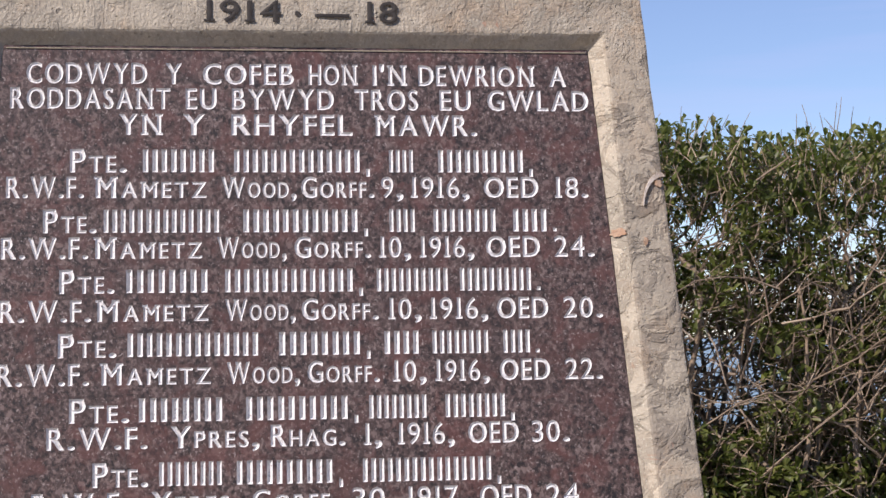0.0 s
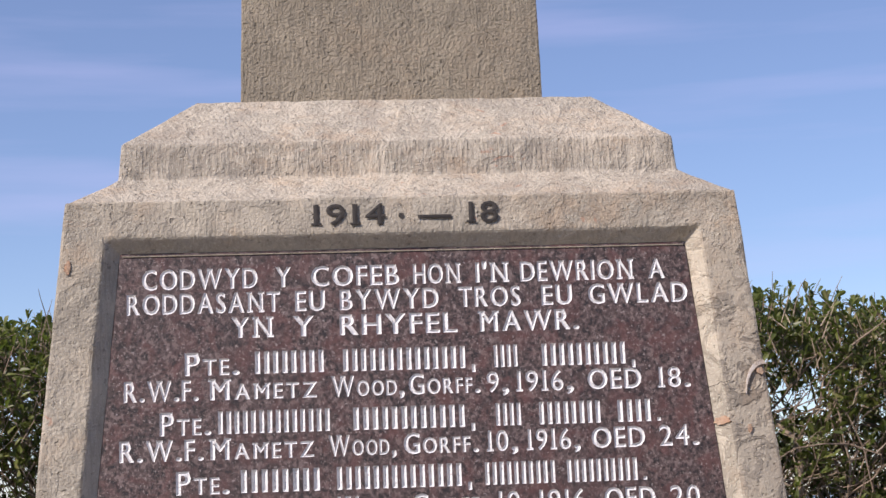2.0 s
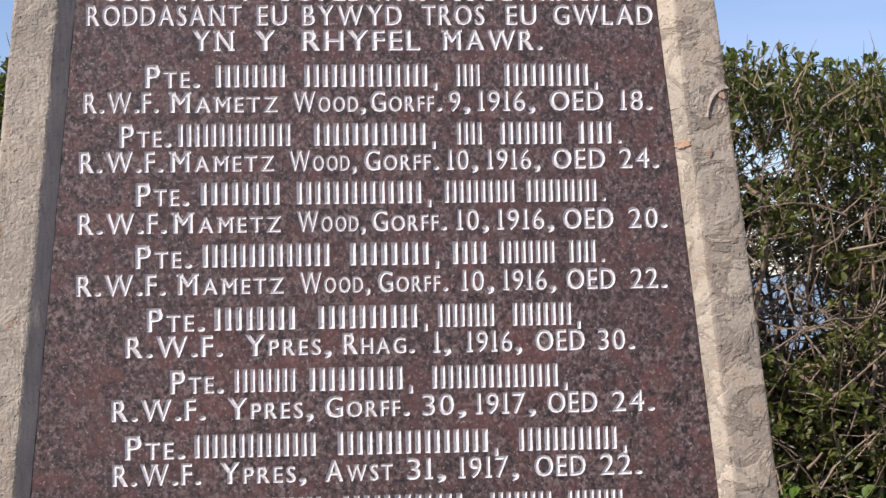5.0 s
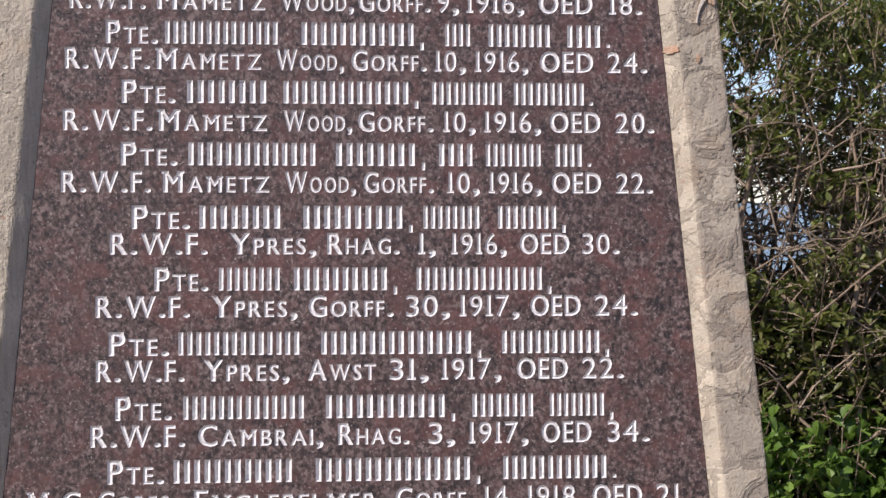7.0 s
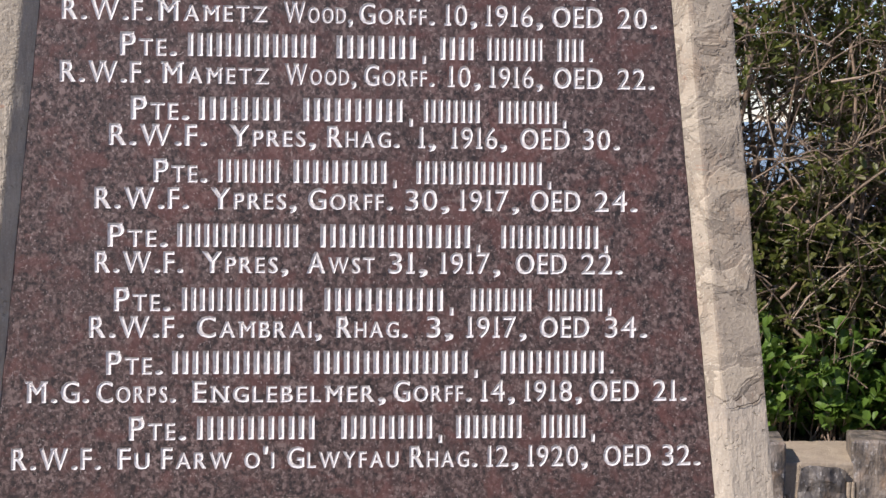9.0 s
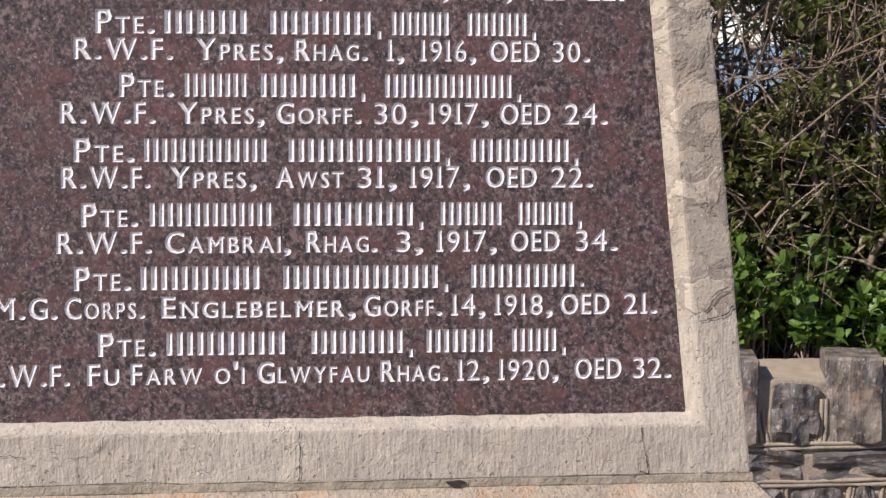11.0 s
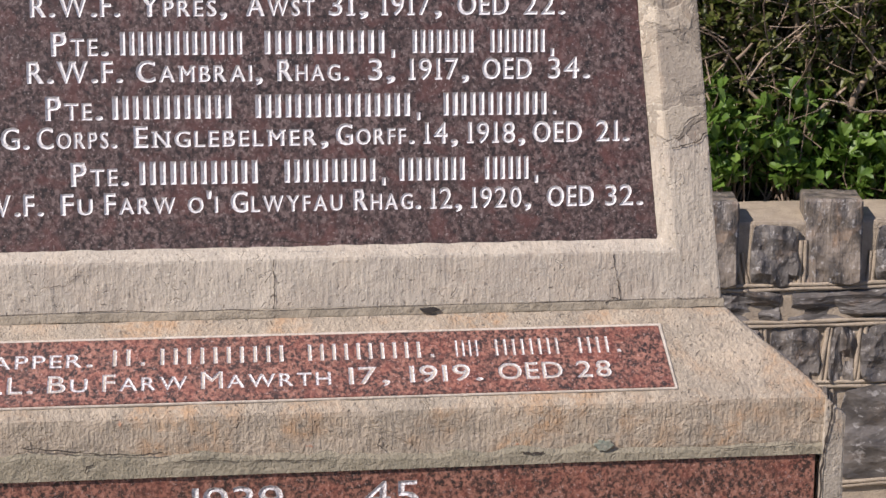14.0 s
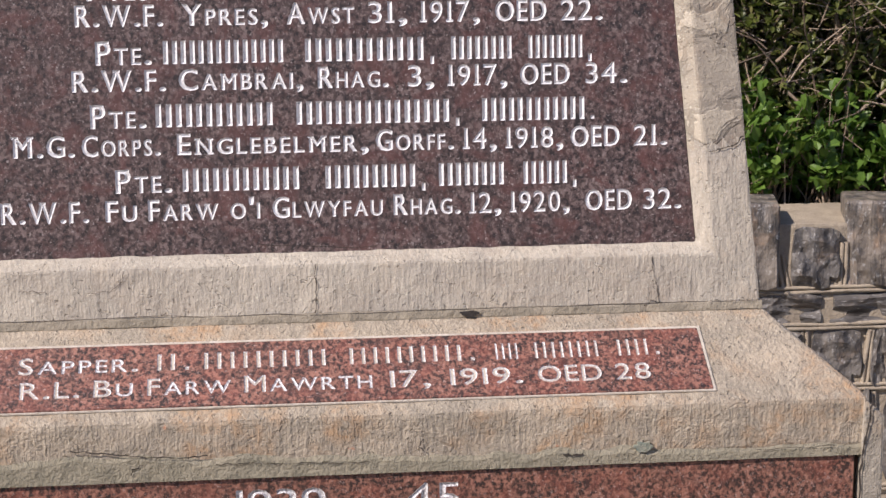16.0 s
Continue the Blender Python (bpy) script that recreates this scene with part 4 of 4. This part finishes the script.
def hedge_run(x0, x1, count, rich, label):
    twigs, leaves = {"v": [], "f": []}, {"v": [], "f": []}
    for k in range(count):
        x = x0 + (x1 - x0) * (k + rng.random()) / count
        shrub(Vector((x, rng.uniform(Y0 + 0.05, Y1), 0.5)), twigs, leaves, rich)
    # leafy crown
    for _ in range(int((x1 - x0) * 700)):
        x, y = rng.uniform(x0, x1), rng.uniform(Y0 - 0.03, Y1)
        z = top_at(x, y) - abs(rng.gauss(0, 0.13))
        way = Vector((rng.gauss(0, 0.5), rng.gauss(-0.2, 0.5), 1)).normalized()
        tube(twigs, [Vector((x, y, z)) - way * 0.12, Vector((x, y, z))], [0.0022, 0.0014], 3)
        spray(leaves, Vector((x, y, z)), way, rng.randint(5, 8), 0.040)
    # shaded leaves deep inside
    for _ in range(int((x1 - x0) * 1300)):
        p = Vector((rng.uniform(x0, x1), rng.uniform(Y0 + 0.45, Y1 + 0.2), rng.uniform(0.6, TOP - 0.1)))
        if leafiness(p) > (0.34 if p.z > 1.95 else 0.55):
            spray(leaves, p, Vector((rng.gauss(0, 1), rng.gauss(0, 1), 1)).normalized(), 6, 0.055)
    # lit sprays on the outer face, and a few pale bare limbs
    for _ in range(int((x1 - x0) * 1700)):
        p = Vector((rng.uniform(x0, x1), Y0 - 0.08 + abs(rng.gauss(0, 0.14)), rng.uniform(0.75, TOP - 0.05)))
        if noise.noise(p * 3.4 + Vector((1, 4, 9))) + 0.25 * rng.random() > (-0.20 if p.z < 1.30 else 0.16) and not view_gap(p):
            way = Vector((rng.gauss(0, 0.6), rng.gauss(-0.5, 0.4), rng.uniform(0.1, 1))).normalized()
            tube(twigs, [p - way * 0.16, p], [0.0026, 0.0015], 3)
            spray(leaves, p, way, rng.randint(4, 7), 0.048 if p.z < 1.35 else 0.040)
    for _ in range(int((x1 - x0) * 64)):
        p = Vector((rng.uniform(x0, x1), Y0 + rng.uniform(-0.12, 0.12), rng.uniform(0.75, 1.9)))
        pts = wander(p, Vector((rng.gauss(0, 0.9), rng.gauss(0, 0.15), rng.uniform(0.1, 1.0))), rng.uniform(0.3, 0.8), 7, 0.30)
        r = rng.uniform(0.0025, 0.0062)
        if max(q.z for q in pts) < TOP + 0.06:
            tube(twigs, pts, [r * (1 - 0.6 * k / 7) for k in range(8)], 5)
    # slender upright stems that fill the middle of the face
    for _ in range(int((x1 - x0) * 60)):
        p = Vector((rng.uniform(x0, x1), Y0 + rng.uniform(-0.06, 0.35), rng.uniform(0.7, 1.35)))
        pts = [q for q in wander(p, Vector((rng.gauss(0, 0.35), rng.gauss(0, 0.12), 1)), rng.uniform(0.6, 1.1), 10, 0.16) if q.z < top_at(q.x, q.y) and not view_gap(q)]
        r = rng.uniform(0.0022, 0.0050)
        if len(pts) > 4:
            tube(twigs, pts, [r * (1 - 0.5 * k / len(pts)) for k in range(len(pts))], 4)
    for _ in range(int((x1 - x0) * 40)):
        x, y = rng.uniform(x0, x1), rng.uniform(Y0, Y1)
        p = Vector((x, y, top_at(x, y) - 0.08))
        pts = wander(p, Vector((rng.gauss(0, 0.35), rng.gauss(0, 0.2), 1)), rng.uniform(0.10, 0.24), 4, 0.12)
        tube(twigs, pts, [0.0028, 0.0024, 0.002, 0.0016, 0.001], 4)
    hedge = new("hedge")
    hedge.location = ((x0 + x1) / 2, (Y0 + Y1) / 2, 0.5)
    tagged(hedge, label, "hedge", kind="stuff")
    for nm, st, mat in (("branchwork", twigs, BARK), ("foliage", leaves, LEAF)):
        ob = new(nm, mesh_of(nm, [p - hedge.location for p in st["v"]], st["f"], mat))
        ob.parent = hedge
    return hedge


def stem(hedge, pts, r0, r1):
    """One old gnarled stem of the hedge, through a few bends."""
    st, way = {"v": [], "f": []}, []
    for a, b in zip(pts, pts[1:]):
        a, b = Vector(a), Vector(b)
        way += [a.lerp(b, k / 5) + 0.010 * noise.noise_vector(a.lerp(b, k / 5) * 14) for k in range(5)]
    way.append(Vector(pts[-1]))
    tube(st, way, [(r0 + (r1 - r0) * k / (len(way) - 1)) * (1 + 0.25 * noise.noise(p * 30)) for k, p in enumerate(way)], 7)
    ob = new("stem", mesh_of("stem", [p - hedge.location for p in st["v"]], st["f"], BARK, True))
    ob.parent = hedge


near_hedge = hedge_run(0.95, 3.1, 84, 2, "tangled clipped hedge with bare grey stems and small green leaves")
for pts, r0, r1 in (([(1.96, 3.74, 0.50), (1.945, 3.71, 1.03), (1.885, 3.70, 1.20), (1.80, 3.72, 1.29), (1.70, 3.78, 1.42)], 0.016, 0.009),
                    ([(1.885, 3.70, 1.20), (1.935, 3.70, 1.37), (1.95, 3.74, 1.75), (1.90, 3.80, 2.15)], 0.011, 0.005),
                    ([(2.06, 3.76, 0.50), (2.115, 3.68, 0.92), (2.190, 3.67, 1.03), (2.30, 3.70, 1.04), (2.50, 3.74, 1.16)], 0.015, 0.008),
                    ([(2.180, 3.68, 1.03), (2.115, 3.69, 1.17), (2.10, 3.70, 1.36), (2.16, 3.76, 1.80), (2.10, 3.84, 2.20)], 0.014, 0.005),
                    ([(1.44, 3.80, 2.06), (1.50, 3.72, 2.03), (1.540, 3.68, 1.985), (1.550, 3.68, 1.85), (1.52, 3.74, 1.60), (1.56, 3.80, 0.50)], 0.006, 0.013),
                    ([(1.70, 3.74, 1.60), (1.715, 3.66, 1.90), (1.682, 3.66, 2.09)], 0.005, 0.003),
                    ([(1.715, 3.66, 1.90), (1.785, 3.64, 1.975)], 0.0035, 0.002),
                    ([(1.741, 3.64, 2.30), (1.861, 3.60, 2.39)], 0.004, 0.002),
                    ([(1.690, 3.60, 0.950), (1.762, 3.57, 0.890)], 0.006, 0.005),
                    ([(1.666, 3.62, 1.057), (1.708, 3.60, 1.11)], 0.006, 0.004),
                    ([(1.58, 3.66, 0.77), (1.716, 3.58, 0.786)], 0.006, 0.004),
                    ([(2.28, 3.80, 0.50), (2.34, 3.74, 1.1), (2.26, 3.76, 1.7), (2.33, 3.80, 2.2)], 0.015, 0.006)):
    stem(near_hedge, pts, r0, r1)
hedge_run(-2.3, -0.55, 44, 2, "tangled clipped hedge with bare grey stems and small green leaves")
hedge_run(-0.55, 0.95, 14, 1, "thin stretch of clipped hedge behind the memorial")
hedge_run(3.1, 5.2, 26, 2, "far end of the clipped evergreen hedge")

# ---- low leafy plants along the wall ----
for k in range(16):
    cx, cy = 0.95 + 0.145 * k + rng.uniform(-0.04, 0.04), rng.uniform(3.56, 3.74)
    st = {"v": [], "f": []}
    stems = {"v": [], "f": []}
    tall = rng.uniform(0.24, 0.46)
    for _ in range(32):
        tip = Vector((cx + rng.gauss(0, 0.10), cy + rng.gauss(-0.02, 0.09), 0.53 + tall * rng.uniform(0.25, 1.0)))
        foot = Vector((cx + rng.gauss(0, 0.04), cy + rng.gauss(0, 0.03), 0.50))
        mid = (tip + foot) / 2 + Vector((rng.gauss(0, 0.02), rng.gauss(0, 0.02), 0.03))
        tube(stems, [foot, mid, tip], [0.003, 0.0024, 0.0015], 4)
        for q in (mid, tip, tip, (mid + tip) / 2):
            spray(st, q, Vector((rng.gauss(0, 0.4), rng.gauss(-0.4, 0.4), 0.7)).normalized(), rng.randint(2, 4), 0.056, 1.4)
    plant = new("leafy_plant")
    plant.location = (cx, cy, 0.5)
    tagged(plant, "bright green broad-leaved plant growing behind the wall", "plant", "plants along the wall")
    for nm, s, mat in (("stalk", stems, BARK), ("foliage", st, LEAF_LOW)):
        ob = new(nm, mesh_of(nm, [p - plant.location for p in s["v"]], s["f"], mat))
        ob.parent = plant

# ---- boundary wall, its stones last ----
WALL_Y, WALL_B = 3.22, 3.56
wall = new("boundary_wall")
wall.location = (0, WALL_Y, GROUND)
tagged(wall, "dark rubble stone wall with upright coping stones", "wall", kind="structure")
core = hexa([Vector((-5, WALL_Y + 0.003, GROUND)), Vector((6, WALL_Y + 0.003, GROUND)), Vector((6, WALL_B, GROUND)), Vector((-5, WALL_B, GROUND))],
            [Vector((-5, WALL_Y + 0.003, 0.555)), Vector((6, WALL_Y + 0.003, 0.555)), Vector((6, WALL_B, 0.565)), Vector((-5, WALL_B, 0.565))])
part("mortar_core", worn(core, 0.05, 0.008, 0.01, 9.0), MORTAR, wall, "sandy mortar core")


def stone_mesh(name, k, material, squared):
    """A hewn unit block: its face broken into facets, its edges sinking back; squared: sawn sharper, with a flat top."""
    bm = bmesh.new()
    bmesh.ops.create_cube(bm, size=1.0)
    bmesh.ops.subdivide_edges(bm, edges=list(bm.edges), cuts=4, use_grid_fill=True)
    for v in bm.verts:
        x, y, z = v.co
        far = max(abs(x), abs(z)) * 2
        n = noise.noise_vector(Vector((x, 0, z)) * 2.3 + Vector((k * 7.3, k * 3.1, k)))
        chip = noise.cell(Vector((x * 2.6 + k, k * 1.7, z * 2.6)))
        if squared:
            v.co += Vector((n.x * 0.035, (n.y * 0.05 + chip * 0.02) if y < 0 else 0.0, n.z * 0.03))
        else:
            v.co += Vector((n.x * 0.06, (n.y * 0.12 + chip * 0.07 + 0.10 * far ** 4) if y < 0 else 0.0, n.z * 0.07))
            if abs(x) > 0.45 and abs(z) > 0.45:
                v.co.x, v.co.z = v.co.x * 0.92, v.co.z * 0.92
    if squared:
        bmesh.ops.bevel(bm, geom=[e for e in bm.edges if e.calc_face_angle(0) > 0.9], offset=0.03, segments=1, affect="EDGES", clamp_overlap=True)
    me = bpy.data.meshes.new(name)
    bm.to_mesh(me)
    bm.free()
    me.materials.append(material)
    return me


BLOCKS = [stone_mesh("rubble_stone", k, RUBBLE, False) for k in range(9)]
UPRIGHTS = [stone_mesh("coping_stone", k + 20, COPING, True) for k in range(5)]


def stone(name, x0, x1, z0, z1, depth, proud, tilt=0.0, kinds=BLOCKS, turn=0.0):
    ob = new(name, kinds[rng.randrange(len(kinds))])
    ob.parent = wall
    ob.location = Vector(((x0 + x1) / 2, WALL_Y - proud + depth / 2, (z0 + z1) / 2)) - wall.location
    ob.scale = (x1 - x0, depth, z1 - z0)
    ob.rotation_euler = (0, radians(tilt), radians(turn))
    return ob


def pointing(pts, r=0.0075):
    """A ribbon of two raised mortar beads side by side."""
    st = {"v": [], "f": []}
    d = (pts[-1] - pts[0]).normalized()
    across = d.cross(Vector((0, 1, 0)))
    for s in (-1, 1):
        tube(st, [p + across * s * r * (0.95 + 0.5 * noise.noise(p * 9)) for p in pts], [r * (1 + 0.3 * noise.noise(p * 13 + Vector((s, 0, 0)))) for p in pts], 6)
    ob = new("strap_pointing", mesh_of("strap_pointing", [p - wall.location for p in st["v"]], st["f"], MORTAR, True))
    ob.parent = wall


def upright_joint(x, z0, z1):
    lean = rng.uniform(-0.006, 0.006)
    pointing([Vector((x + lean * k + 0.004 * noise.noise(Vector((x * 9, k, 3))), WALL_Y + 0.001, z0 + (z1 - z0) * k / 4)) for k in range(5)], 0.0085)


# courses of rubble with ribbon pointing between them; the joints beside the memorial are placed to fit the camera's
# view
FITTED = {0: [(1.94, 2.46)], 1: [(1.690, 1.862), (1.895, 1.985), (2.005, 2.23)], 2: [(1.508, 1.722), (1.750, 2.150)]}
COURSES = [(-0.35, -0.024), (0.002, 0.192), (0.216, 0.325)]
for zi, (z0, z1) in enumerate(COURSES):
    spans, x = [], -3.0 - 0.11 * zi
    start, stop = FITTED[zi][0][0] - 0.03, FITTED[zi][-1][1] + 0.03
    while x < 4.2:
        w = rng.uniform(0.20, 0.42) if zi != 1 else rng.uniform(0.09, 0.22)
        if x < start <= x + w + 0.06:
            spans += [(x, start)] + FITTED[zi]
            x = stop
            continue
        spans.append((x, x + w))
        x += w + rng.uniform(0.026, 0.040)
    for k, (a, b) in enumerate(spans):
        dz = rng.uniform(-0.008, 0.008)
        stone("rubble_stone", a, b, z0 + dz, z1 + dz * 0.5, 0.16, rng.uniform(0.014, 0.024), rng.uniform(-2, 2))
        if k and zi != 2:
            upright_joint((spans[k - 1][1] + a) / 2, z0, z1)
# coping: tall and short stones by turns, each between its own joints
x, tall = 1.818 - 12 * 0.430, True
while x < 4.2:
    if tall:
        stone("coping_stone", x, x + rng.uniform(0.186, 0.194), 0.340, 0.632 + rng.uniform(-0.008, 0.008), 0.21, 0.022, rng.uniform(-1, 1), UPRIGHTS, rng.uniform(-14, -9))
        x += 0.196
    else:
        stone("coping_stone", x + 0.028, x + 0.190, 0.338, 0.528 + rng.uniform(-0.01, 0.014), 0.20, 0.024, rng.uniform(-2, 2))
        upright_joint(x + 0.012, 0.345, 0.45)
        upright_joint(x + 0.206, 0.345, 0.49)
        x += 0.234
    tall = not tall
for z in (-0.36, -0.008, 0.206, 0.334):
    for seg in range(12):
        xs = [-3.0 + 0.6 * seg + 0.06 * k for k in range(11)]
        pointing([Vector((a, WALL_Y - 0.004 + 0.004 * noise.noise(Vector((a * 5, z, 0))), z + 0.010 * noise.noise(Vector((a * 4, z * 9, 1))))) for a in xs])

# ---- to metres ----
done = set()
for ob in scene.objects:
    if ob.type in ("MESH", "EMPTY"):
        ob.location = (ob.location - Vector((0, 0, GROUND if ob.parent is None else 0))) * UNIT
        if ob.data and ob.data.name not in done:
            done.add(ob.data.name)
            ob.data.transform(Matrix.Scale(UNIT, 4))
